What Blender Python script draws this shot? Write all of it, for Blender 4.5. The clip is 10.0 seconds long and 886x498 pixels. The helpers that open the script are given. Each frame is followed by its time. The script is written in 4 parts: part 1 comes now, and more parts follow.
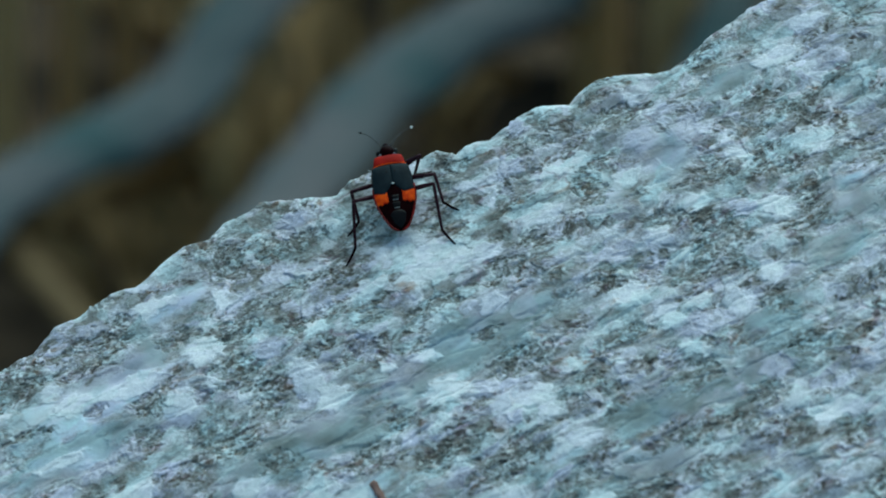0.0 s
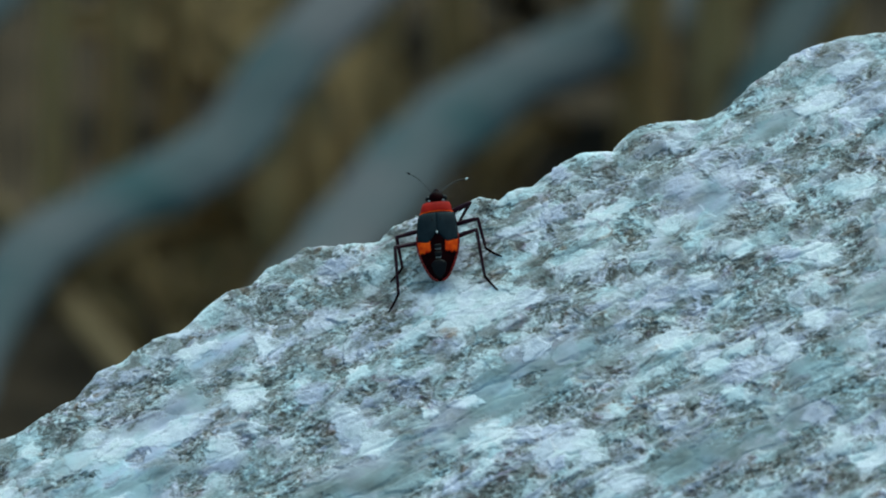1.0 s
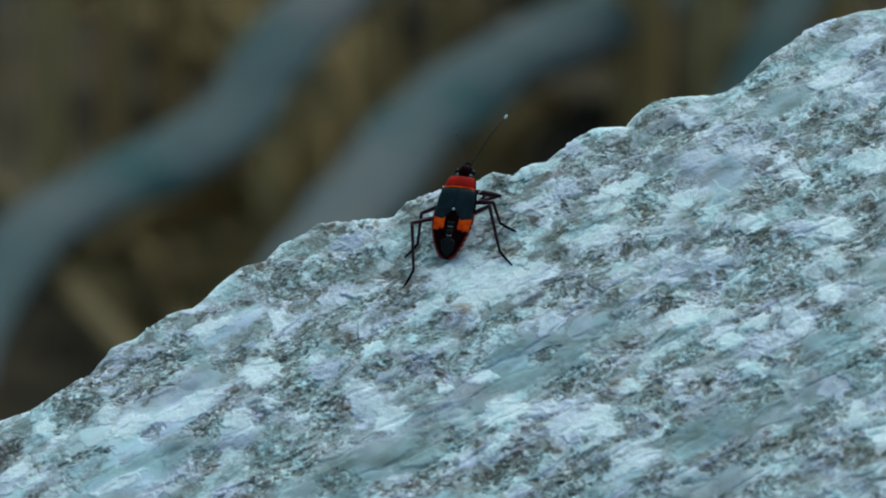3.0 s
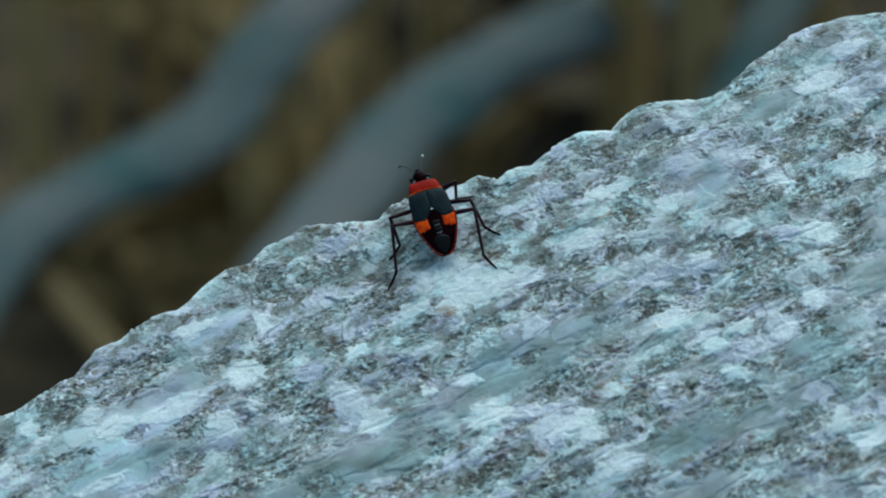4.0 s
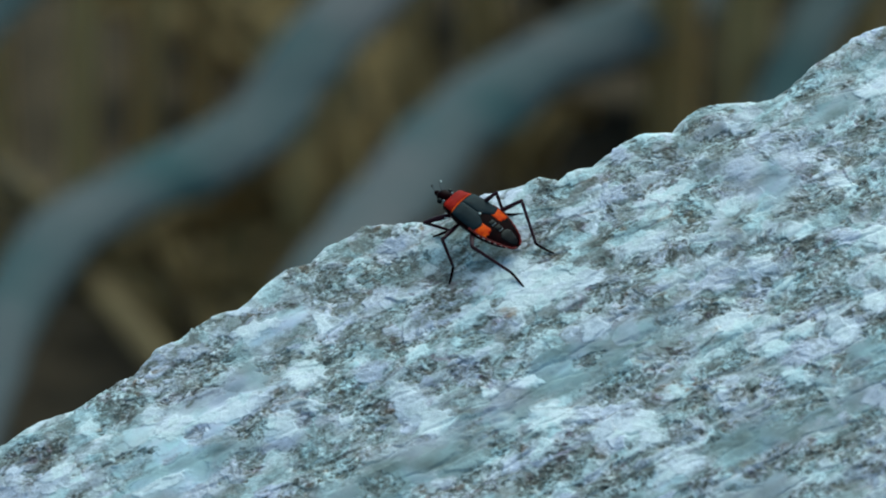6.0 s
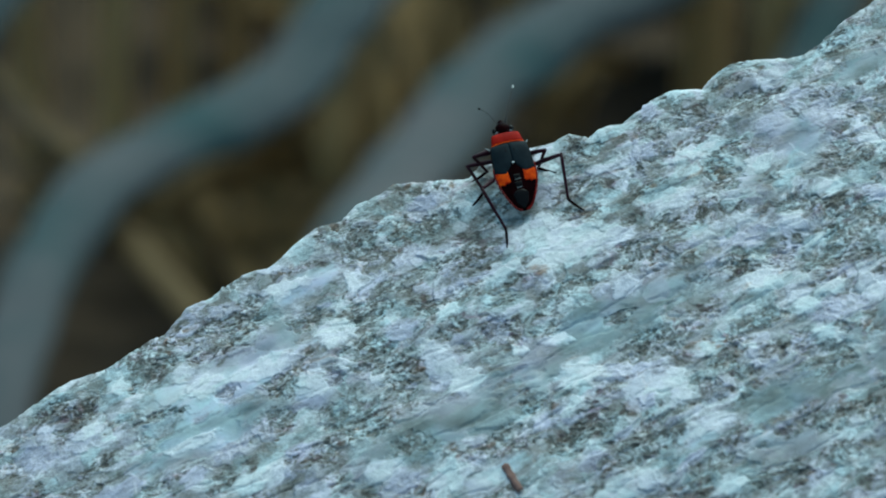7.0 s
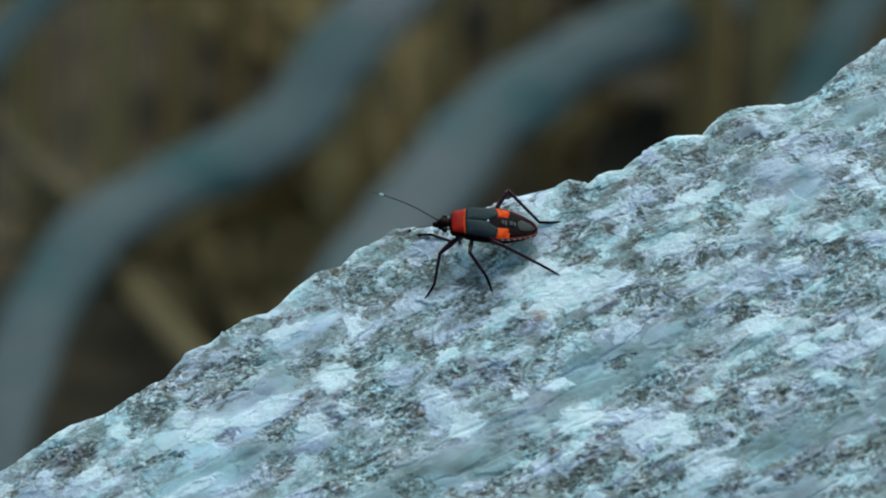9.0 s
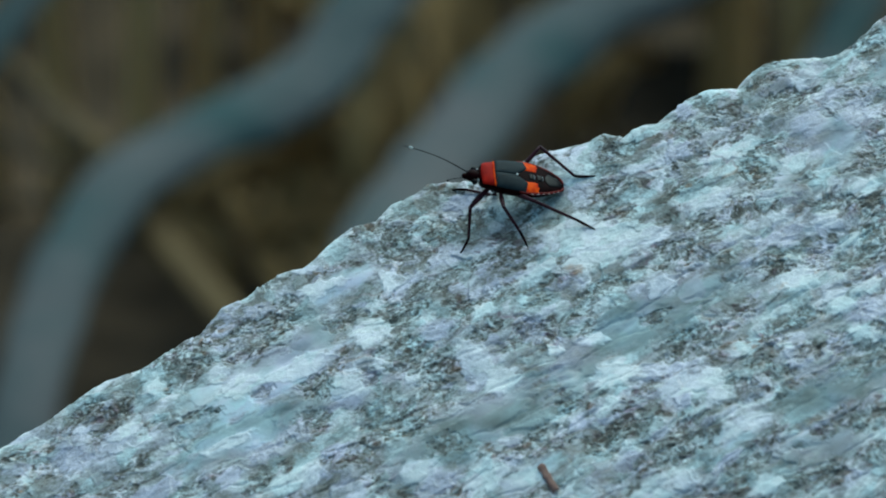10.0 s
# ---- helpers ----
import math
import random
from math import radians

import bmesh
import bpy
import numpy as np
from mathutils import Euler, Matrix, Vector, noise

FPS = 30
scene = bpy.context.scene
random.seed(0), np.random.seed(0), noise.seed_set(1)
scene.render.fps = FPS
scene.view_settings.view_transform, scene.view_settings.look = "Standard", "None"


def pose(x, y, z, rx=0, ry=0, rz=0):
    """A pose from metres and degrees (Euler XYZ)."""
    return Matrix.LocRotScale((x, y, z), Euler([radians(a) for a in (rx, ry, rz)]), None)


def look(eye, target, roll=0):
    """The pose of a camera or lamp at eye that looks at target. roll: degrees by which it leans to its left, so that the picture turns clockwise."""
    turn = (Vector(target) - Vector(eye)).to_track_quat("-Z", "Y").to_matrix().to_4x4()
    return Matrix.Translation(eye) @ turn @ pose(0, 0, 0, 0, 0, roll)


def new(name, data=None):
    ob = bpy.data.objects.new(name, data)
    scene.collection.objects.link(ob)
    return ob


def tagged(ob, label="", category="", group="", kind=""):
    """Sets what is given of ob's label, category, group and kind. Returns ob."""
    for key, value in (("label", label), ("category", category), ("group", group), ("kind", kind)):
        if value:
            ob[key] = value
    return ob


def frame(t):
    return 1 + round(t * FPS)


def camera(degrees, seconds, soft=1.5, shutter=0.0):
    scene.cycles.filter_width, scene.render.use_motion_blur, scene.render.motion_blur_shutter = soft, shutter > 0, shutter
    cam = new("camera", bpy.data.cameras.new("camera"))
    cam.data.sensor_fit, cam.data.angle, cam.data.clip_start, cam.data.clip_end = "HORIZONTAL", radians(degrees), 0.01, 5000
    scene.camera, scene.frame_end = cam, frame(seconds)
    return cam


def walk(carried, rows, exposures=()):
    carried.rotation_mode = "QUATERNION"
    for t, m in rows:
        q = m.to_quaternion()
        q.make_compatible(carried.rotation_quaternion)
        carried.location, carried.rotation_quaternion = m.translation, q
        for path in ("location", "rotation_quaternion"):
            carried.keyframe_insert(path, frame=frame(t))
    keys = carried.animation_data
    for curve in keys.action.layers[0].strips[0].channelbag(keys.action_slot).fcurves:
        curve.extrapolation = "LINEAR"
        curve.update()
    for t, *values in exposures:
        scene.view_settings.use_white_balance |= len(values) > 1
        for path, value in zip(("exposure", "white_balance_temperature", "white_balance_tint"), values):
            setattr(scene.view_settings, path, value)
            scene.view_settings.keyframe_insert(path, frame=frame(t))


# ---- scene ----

# ---------- camera: a hand-held zoom lens, 0.64 m from the insect ----------
cam = camera(8.0, 10.0, soft=2.0)
cam.data.dof.use_dof = True
cam.data.dof.focus_distance = 0.639
cam.data.dof.aperture_fstop = 45.0
EYE, TILT = 0.55, -20.0
BASE = pose(0, 0, EYE, 90 + TILT, 0, 0)
# seconds, sideways, upwards (m), pitch, yaw, roll (degrees), from the first pose
PATH = [
    (0, 0.00000, 0.00000, 0.0000, 0.0000, 0.0000),
    (0.2, 0.00009, -0.00009, 0.0925, 0.1423, 0.0046),
    (0.5, 0.00023, -0.00023, 0.2372, 0.2854, -0.0123),
    (0.8, 0.00037, -0.00037, 0.3886, 0.3826, 0.0897),
    (1, 0.00047, -0.00047, 0.4597, 0.4269, 0.1520),
    (1.2, 0.00013, -0.00055, 0.5089, 0.4296, 0.1766),
    (1.5, -0.00037, -0.00068, 0.5461, 0.4195, 0.1909),
    (1.8, -0.00087, -0.00081, 0.5390, 0.4063, 0.2046),
    (2, -0.00121, -0.00090, 0.5048, 0.3913, 0.1618),
    (2.2, -0.00155, -0.00099, 0.4492, 0.3756, 0.1254),
    (2.5, -0.00205, -0.00112, 0.3662, 0.3433, 0.1138),
    (2.7, -0.00207, -0.00114, 0.3115, 0.3417, 0.0513),
    (3.8, -0.00217, -0.00124, 0.2893, 0.2016, 0.2591),
    (4, -0.00219, -0.00126, 0.3353, 0.1764, 0.3309),
    (4.2, -0.00221, -0.00128, 0.3844, 0.1586, 0.3359),
    (4.5, -0.00224, -0.00131, 0.4394, 0.1508, 0.4459),
    (4.8, -0.00276, -0.00133, 0.4765, 0.1305, 0.5337),
    (5, -0.00311, -0.00134, 0.4939, 0.1384, 0.5997),
    (5.2, -0.00346, -0.00135, 0.5111, 0.1682, 0.6123),
    (5.5, -0.00398, -0.00137, 0.5237, 0.2338, 0.7366),
    (5.8, -0.00450, -0.00139, 0.4495, 0.3833, 0.7250),
    (6, -0.00485, -0.00140, 0.3580, 0.4828, 0.6551),
    (6.2, -0.00473, -0.00124, 0.2321, 0.6130, 0.5968),
    (7.3, -0.00404, -0.00035, -0.1243, 0.8189, 0.3486),
    (7.5, -0.00392, -0.00019, -0.0959, 0.7961, 0.2746),
    (7.8, -0.00403, -0.00019, 0.0073, 0.7284, 0.2552),
    (8, -0.00410, -0.00019, 0.0870, 0.6863, 0.2965),
    (8.2, -0.00418, -0.00019, 0.1713, 0.6573, 0.3061),
    (8.5, -0.00429, -0.00019, 0.2650, 0.6492, 0.3942),
    (8.8, -0.00440, -0.00019, 0.2981, 0.7191, 0.4767),
    (9, -0.00448, -0.00019, 0.2742, 0.7905, 0.5366),
    (9.2, -0.00470, -0.00006, 0.2023, 0.8645, 0.4539),
    (9.5, -0.00504, 0.00014, 0.0674, 0.9428, 0.4726),
    (9.8, -0.00538, 0.00034, -0.0957, 0.9934, 0.3984),
    (10, -0.00560, 0.00047, -0.1979, 1.0099, 0.3769),
]
walk(cam, [(t, BASE @ pose(x, y, 0, p, w, r)) for t, x, y, p, w, r in PATH],
     exposures=[(0.0, 0.03, 5550, -20), (1.0, 0.22, 5700, -20), (1.8, 0.22, 5700, -20), (2.6, 0.13, 5700, -20), (4.0, 0.11, 5700, -20), (5.0, 0.20, 5700, -20),
                (6.0, 0.25, 5700, -20), (7.5, 0.16, 5700, -20), (8.0, 0.18, 5700, -20), (8.5, 0.25, 5700, -20), (9.5, 0.26, 5700, -20), (10.0, 0.14, 5700, -20)])

# ---------- light: open shade under a bright overcast sky ----------
SUN_UP, SUN_ROUND = 58.0, 20.0
world = bpy.data.worlds.new("sky")
scene.world = world
world.use_nodes = True
wt = world.node_tree
sky = wt.nodes.new("ShaderNodeTexSky")
sky.sky_type, sky.sun_disc = "NISHITA", False
sky.sun_elevation, sky.sun_rotation = radians(SUN_UP), radians(SUN_ROUND)
wt.links.new(sky.outputs[0], wt.nodes["Background"].inputs[0])
wt.nodes["Background"].inputs[1].default_value = 0.13
sun = new("sun", bpy.data.lights.new("sun", "SUN"))
sun.data.energy, sun.data.angle, sun.data.color = 2.4, radians(60), (1.0, 0.97, 0.93)
sun.matrix_world = look((0, 0, 0), (-math.sin(radians(SUN_ROUND)) * math.cos(radians(SUN_UP)), -math.cos(radians(SUN_ROUND)) * math.cos(radians(SUN_UP)), -math.sin(radians(SUN_UP))))


# ---------- materials ----------
def material(name):
    m = bpy.data.materials.new(name)
    m.use_nodes = True
    return m, m.node_tree.nodes, m.node_tree.links, m.node_tree.nodes["Principled BSDF"]


def grain(nodes, links, scale, detail=6.0, rough=0.6, stretch=None, kind="Object"):
    co = nodes.new("ShaderNodeTexCoord")
    tex = nodes.new("ShaderNodeTexNoise")
    tex.inputs["Scale"].default_value = scale
    tex.inputs["Detail"].default_value = detail
    tex.inputs["Roughness"].default_value = rough
    if stretch:
        mp = nodes.new("ShaderNodeMapping")
        mp.inputs["Scale"].default_value = stretch
        links.new(co.outputs[kind], mp.inputs[0])
        links.new(mp.outputs[0], tex.inputs["Vector"])
    else:
        links.new(co.outputs[kind], tex.inputs["Vector"])
    return tex


def ramp(nodes, links, source, stops):
    r = nodes.new("ShaderNodeValToRGB")
    els = r.color_ramp.elements
    while len(els) < len(stops):
        els.new(0.5)
    for e, (p, c) in zip(els, stops):
        e.position, e.color = p, (*c, 1)
    links.new(source, r.inputs[0])
    return r


def simple(name, low, high, scale, rough=0.5, bump=0.2, depth=0.0001, coat=0.0, stretch=None, spec=0.2, ior=1.45):
    """A surface that varies between two colours, with fine relief."""
    m, nodes, links, bsdf = material(name)
    big = grain(nodes, links, scale, stretch=stretch)
    r = ramp(nodes, links, big.outputs["Fac"], [(0.32, low), (0.68, high)])
    links.new(r.outputs[0], bsdf.inputs["Base Color"])
    bsdf.inputs["Roughness"].default_value = rough
    bsdf.inputs["Coat Weight"].default_value = coat
    bsdf.inputs["Specular IOR Level"].default_value = spec
    bsdf.inputs["IOR"].default_value = ior
    fine = grain(nodes, links, scale * 6, stretch=stretch)
    b = nodes.new("ShaderNodeBump")
    b.inputs["Strength"].default_value, b.inputs["Distance"].default_value = bump, depth
    links.new(fine.outputs["Fac"], b.inputs["Height"])
    links.new(b.outputs[0], bsdf.inputs["Normal"])
    return m


def rock_material():
    m, nodes, links, bsdf = material("gneiss")
    att = nodes.new("ShaderNodeAttribute")
    att.attribute_name = "mineral"
    sep = nodes.new("ShaderNodeSeparateColor")
    links.new(att.outputs["Color"], sep.inputs[0])
    fine = grain(nodes, links, 1500, 4, 0.5)
    calm = nodes.new("ShaderNodeAttribute")
    calm.attribute_name = "calm"
    co = nodes.new("ShaderNodeTexCoord")
    jag = nodes.new("ShaderNodeTexNoise")
    jag.inputs["Scale"].default_value = 5000
    links.new(co.outputs["Object"], jag.inputs["Vector"])
    shift = nodes.new("ShaderNodeVectorMath")
    shift.operation = "MULTIPLY_ADD"
    shift.inputs[1].default_value = (0.0004, 0.0004, 0.0004)
    links.new(jag.outputs["Color"], shift.inputs[0])
    links.new(co.outputs["Object"], shift.inputs[2])
    speck = nodes.new("ShaderNodeTexVoronoi")
    speck.inputs["Scale"].default_value = 4300
    links.new(shift.outputs[0], speck.inputs["Vector"])
    dot = nodes.new("ShaderNodeSeparateColor")
    links.new(speck.outputs["Color"], dot.inputs[0])

    def maths(op, a, b, c=None):
        n = nodes.new("ShaderNodeMath")
        n.operation = op
        for i, v in enumerate((a, b, c)):
            if v is None:
                continue
            if isinstance(v, (int, float)):
                n.inputs[i].default_value = v
            else:
                links.new(v, n.inputs[i])
        return n.outputs[0]

    rest = maths("SUBTRACT", 1.0, maths("MULTIPLY", calm.outputs["Fac"], 0.85))
    f = maths("MULTIPLY", maths("SUBTRACT", fine.outputs["Fac"], 0.5), rest)
    g = maths("MULTIPLY", maths("SUBTRACT", dot.outputs[0], 0.5), rest)
    tone = maths("ADD", sep.outputs[0], maths("MULTIPLY", f, 0.22))
    tone = maths("ADD", tone, maths("MULTIPLY", g, maths("MULTIPLY_ADD", att.outputs["Alpha"], 0.30, 0.13)))
    r = ramp(nodes, links, tone, [(0.06, (0.074, 0.070, 0.058)), (0.28, (0.188, 0.184, 0.166)), (0.5, (0.35, 0.36, 0.35)), (0.72, (0.62, 0.63, 0.62)), (0.95, (0.82, 0.81, 0.785))])
    mix = nodes.new("ShaderNodeMix")
    mix.data_type = "RGBA"
    mix.blend_type = "MULTIPLY"
    mix.inputs["B"].default_value = (0.62, 0.40, 0.24, 1)
    links.new(maths("MULTIPLY", sep.outputs[1], maths("ADD", fine.outputs["Fac"], 0.35)), mix.inputs["Factor"])
    links.new(r.outputs[0], mix.inputs["A"])
    stain = grain(nodes, links, 420, 2, 0.5)
    hue = ramp(nodes, links, stain.outputs["Fac"], [(0.46, (0.62, 0.40, 0.28)), (0.54, (0.66, 0.46, 0.54))])
    links.new(hue.outputs[0], mix.inputs["B"])
    tint = nodes.new("ShaderNodeMix")
    tint.data_type = "RGBA"
    tint.blend_type = "MULTIPLY"
    tint.inputs["B"].default_value = (0.88, 0.84, 1.0, 1)
    links.new(sep.outputs[2], tint.inputs["Factor"])
    links.new(mix.outputs["Result"], tint.inputs["A"])
    green = nodes.new("ShaderNodeMix")
    green.data_type = "RGBA"
    green.blend_type = "MULTIPLY"
    green.inputs["B"].default_value = (0.79, 0.955, 1.0, 1)
    cyan = nodes.new("ShaderNodeAttribute")
    cyan.attribute_name = "cyan"
    links.new(cyan.outputs["Fac"], green.inputs["Factor"])
    links.new(tint.outputs["Result"], green.inputs["A"])
    links.new(green.outputs["Result"], bsdf.inputs["Base Color"])
    rough = maths("SUBTRACT", 0.72, maths("MULTIPLY", sep.outputs[2], 0.35))
    links.new(rough, bsdf.inputs["Roughness"])
    b = nodes.new("ShaderNodeBump")
    b.inputs["Strength"].default_value, b.inputs["Distance"].default_value = 0.4, 0.00010
    links.new(maths("ADD", f, maths("MULTIPLY", g, 0.4)), b.inputs["Height"])
    links.new(b.outputs[0], bsdf.inputs["Normal"])
    return m


ROCK = rock_material()
SOIL = simple("leaf_litter", (0.040, 0.030, 0.020), (0.112, 0.078, 0.048), 22, 0.95, 0.8, 0.01, spec=0.05)
BARK = simple("weathered_bark", (0.048, 0.080, 0.080), (0.140, 0.126, 0.124), 20, 0.85, 0.6, 0.002, stretch=(1, 1, 0.3), spec=0.1)
DULL_BARK = simple("dull_bark", (0.046, 0.079, 0.080), (0.140, 0.126, 0.124), 20, 0.85, 0.6, 0.002, stretch=(1, 1, 0.3), spec=0.1)
DAMP_BARK = simple("damp_bark", (0.034, 0.058, 0.058), (0.094, 0.092, 0.090), 20, 0.85, 0.6, 0.002, stretch=(1, 1, 0.3), spec=0.1)
TWIG = simple("brown_twig", (0.10, 0.066, 0.032), (0.18, 0.125, 0.06), 40, 0.85, 0.6, 0.002, spec=0.1)
STRAW = simple("dry_stalk", (0.22, 0.135, 0.053), (0.50, 0.32, 0.135), 24, 0.85, 0.4, 0.001, stretch=(1, 1, 0.2), spec=0.1)
LEAF = simple("dry_leaf", (0.19, 0.125, 0.052), (0.34, 0.235, 0.105), 50, 0.8, 0.5, 0.001, spec=0.1)
# dark tone for leaves that stand in for shade, and for thin dark twigs
SHADE_AND_TWIG = simple("shade_and_twig", (0.058, 0.045, 0.030), (0.115, 0.083, 0.053), 60, 0.9, 0.5, 0.001, spec=0.05)
SLATE = simple("slate_cuticle", (0.008, 0.013, 0.016), (0.017, 0.025, 0.029), 700, 0.5, 0.25, 0.00003, spec=0.3, ior=1.2)
BLACK = simple("black_cuticle", (0.003, 0.0008, 0.0010), (0.012, 0.0014, 0.0020), 1200, 0.35, 0.25, 0.00003, spec=0.1, ior=1.18)
RED = simple("red_cuticle", (0.19, 0.005, 0.0035), (0.38, 0.012, 0.006), 900, 0.55, 0.3, 0.00003, spec=0.05)
ORANGE = simple("orange_cuticle", (0.50, 0.014, 0.003), (0.90, 0.115, 0.004), 1300, 0.55, 0.2, 0.00003, spec=0.05)
DARK_RED = simple("dark_red_rim", (0.04, 0.003, 0.003), (0.22, 0.010, 0.007), 700, 0.45, 0.2, 0.00003, spec=0.15)
MAROON = simple("maroon_leg", (0.015, 0.004, 0.007), (0.044, 0.008, 0.016), 900, 0.45, 0.2, 0.00002, spec=0.4, ior=1.25)
GREY = simple("grey_plate", (0.003, 0.0025, 0.0025), (0.009, 0.008, 0.0075), 900, 0.35, 0.2, 0.00003, spec=0.35, ior=1.25)
FEELER = simple("feeler_cuticle", (0.008, 0.007, 0.007), (0.016, 0.015, 0.015), 900, 0.6, 0.1, 0.00002, spec=0.3)
CHIP = simple("brown_bark_chip", (0.15, 0.085, 0.07), (0.27, 0.165, 0.135), 900, 0.8, 0.4, 0.00004, spec=0.1)
# pale grey for highlights painted on the head and the glands
SHINE_GREY = simple("pale_grey_shine", (0.15, 0.15, 0.15), (0.32, 0.32, 0.31), 900, 0.4, 0.1, 0.00002)
MARK = simple("pinkish_mark", (0.38, 0.25, 0.22), (0.62, 0.50, 0.45), 900, 0.5, 0.1, 0.00002)
PALE = simple("pale_mark", (0.6, 0.6, 0.55), (0.8, 0.8, 0.75), 900, 0.5, 0.1, 0.00002)


def part(name, bm, mat, parent=None, label=""):
    """Links a bmesh as one mesh object under a thing or a part."""
    me = bpy.data.meshes.new(name)
    bmesh.ops.recalc_face_normals(bm, faces=bm.faces)
    bm.to_mesh(me)
    bm.free()
    me.materials.append(mat)
    me.polygons.foreach_set("use_smooth", [True] * len(me.polygons))
    ob = new(name, me)
    ob.parent = parent
    if label:
        tagged(ob, label)
    return ob


# ---------- ground ----------
def height(x, y):
    """The ground's height."""
    if abs(x) > 3 or y > 5 or y < -2:
        return -0.01
    near = 0.006 * noise.noise((x * 40, y * 40, 1.0)) if abs(x) < 0.3 else 0
    return -0.012 + 0.02 * noise.noise((x * 4, y * 4, 3.0)) + near


def ground():
    bm = bmesh.new()
    xs = sorted({-300, -80, -20, -6, 6, 20, 80, 300} | {i * 0.1 for i in range(-20, 21)} | {i * 0.01 for i in range(-25, 26)})
    ys = sorted({-300, -80, -20, -6, 8, 20, 80, 300} | {i * 0.1 for i in range(-10, 41)} | {1.3 + i * 0.01 for i in range(46)})
    grid = [[bm.verts.new((x, y, height(x, y))) for x in xs] for y in ys]
    for j in range(len(ys) - 1):
        for i in range(len(xs) - 1):
            bm.faces.new((grid[j][i], grid[j][i + 1], grid[j + 1][i + 1], grid[j + 1][i]))
    tagged(part("ground", bm, SOIL), "dark brown leaf litter and soil behind the rock", "ground", kind="structure")


ground()

# ---------- the rock: its own space is u along the crest, v away up the slope, w out of the face ----------
U = Vector((0.8887, 0.2944, 0.3515)).normalized()
N = Vector((-0.2007, -0.4396, 0.8755)).normalized()
V = N.cross(U)
ORIGIN = Vector((-0.0065, 0.6036, 0.3371))
FACE = Matrix(((U.x, V.x, N.x, ORIGIN.x), (U.y, V.y, N.y, ORIGIN.y), (U.z, V.z, N.z, ORIGIN.z), (0, 0, 0, 1)))

RNG = np.random.RandomState(7)
PERM = np.tile(RNG.permutation(512), 3)
ANGLE = RNG.rand(512) * 2 * np.pi
CELL = RNG.rand(512, 4)


def perlin(x, y, seed=0):
    xi, yi = np.floor(x).astype(int), np.floor(y).astype(int)
    xf, yf = x - xi, y - yi
    sx, sy = xf * xf * xf * (xf * (xf * 6 - 15) + 10), yf * yf * yf * (yf * (yf * 6 - 15) + 10)

    def g(i, j):
        a = ANGLE[PERM[(PERM[(xi + i + seed * 37) % 512] + yi + j) % 512]]
        return np.cos(a) * (xf - i) + np.sin(a) * (yf - j)

    top = g(0, 0) * (1 - sx) + g(1, 0) * sx
    low = g(0, 1) * (1 - sx) + g(1, 1) * sx
    return (top * (1 - sy) + low * sy) * 1.5


def fbm(x, y, octaves=4, seed=0, gain=0.55):
    total, amp, norm = 0, 1.0, 0.0
    for o in range(octaves):
        total = total + amp * perlin(x * 2 ** o, y * 2 ** o, seed + o)
        norm += amp
        amp *= gain
    return total / norm


def cells(x, y, seed=0):
    """Gap to the nearest cell edge, two random numbers of the nearest cell, its tilt, and the way from its point."""
    xi, yi = np.floor(x).astype(int), np.floor(y).astype(int)
    d1, d2 = np.full(x.shape, 9.0), np.full(x.shape, 9.0)
    r1, r2, ox, oy = (np.zeros(x.shape) for _ in range(4))
    for i in (-1, 0, 1):
        for j in (-1, 0, 1):
            c = CELL[PERM[(PERM[(xi + i + seed * 53) % 512] + yi + j) % 512]]
            px, py = x - xi - i - c[..., 0], y - yi - j - c[..., 1]
            d = np.hypot(px, py)
            near = d < d1
            d2 = np.where(near, d1, np.minimum(d2, d))
            r1, r2 = np.where(near, c[..., 2], r1), np.where(near, c[..., 3], r2)
            ox, oy = np.where(near, px, ox), np.where(near, py, oy)
            d1 = np.where(near, d, d1)
    return d2 - d1, r1, r2, np.cos(r2 * 40) * ox + np.sin(r1 * 40) * oy, ox, oy


# grains, patches and smooth veins on the face: u, v, half-length, half-width (mm)
MICA_A = [
    (-33.5, -3.4, 3.9, 2.6), (-40.5, -3.7, 1.8, 0.8), (-25.6, -6.8, 2.1, 1.3), (-22.7, -15.4, 1.5, 2.5), (-49.8, -5.1, 1.5, 0.8), (-44.3, -9.9, 2.1, 0.6), (-41.7, -10.4, 0.8, 0.6), (-30.1, 1.8, 1.8, 0.8),
    (-29.8, -1.1, 1.3, 1.2), (-27.5, -21.1, 3.1, 2.4), (-20.1, -10.2, 1.9, 1.2), (-12, -7.6, 3.8, 0.8), (-11.3, -12.8, 3.1, 1), (-2.2, -18.6, 3.3, 1.2), (-14.9, -12.7, 1.1, 1.2), (-14.6, -16.8, 2.1, 1),
    (-12.9, -19.8, 1.8, 1), (-22.5, -14.8, 2.3, 3.4), (-19.1, -9.3, 1.5, 1.6), (-17.2, -0.7, 2.1, 2.4), (-6.2, -22.1, 1.8, 0.7), (0.4, -30.5, 2.1, 1.5), (-21.7, -20.6, 1.5, 2.9), (6.3, -17.9, 2.4, 1.5),
]
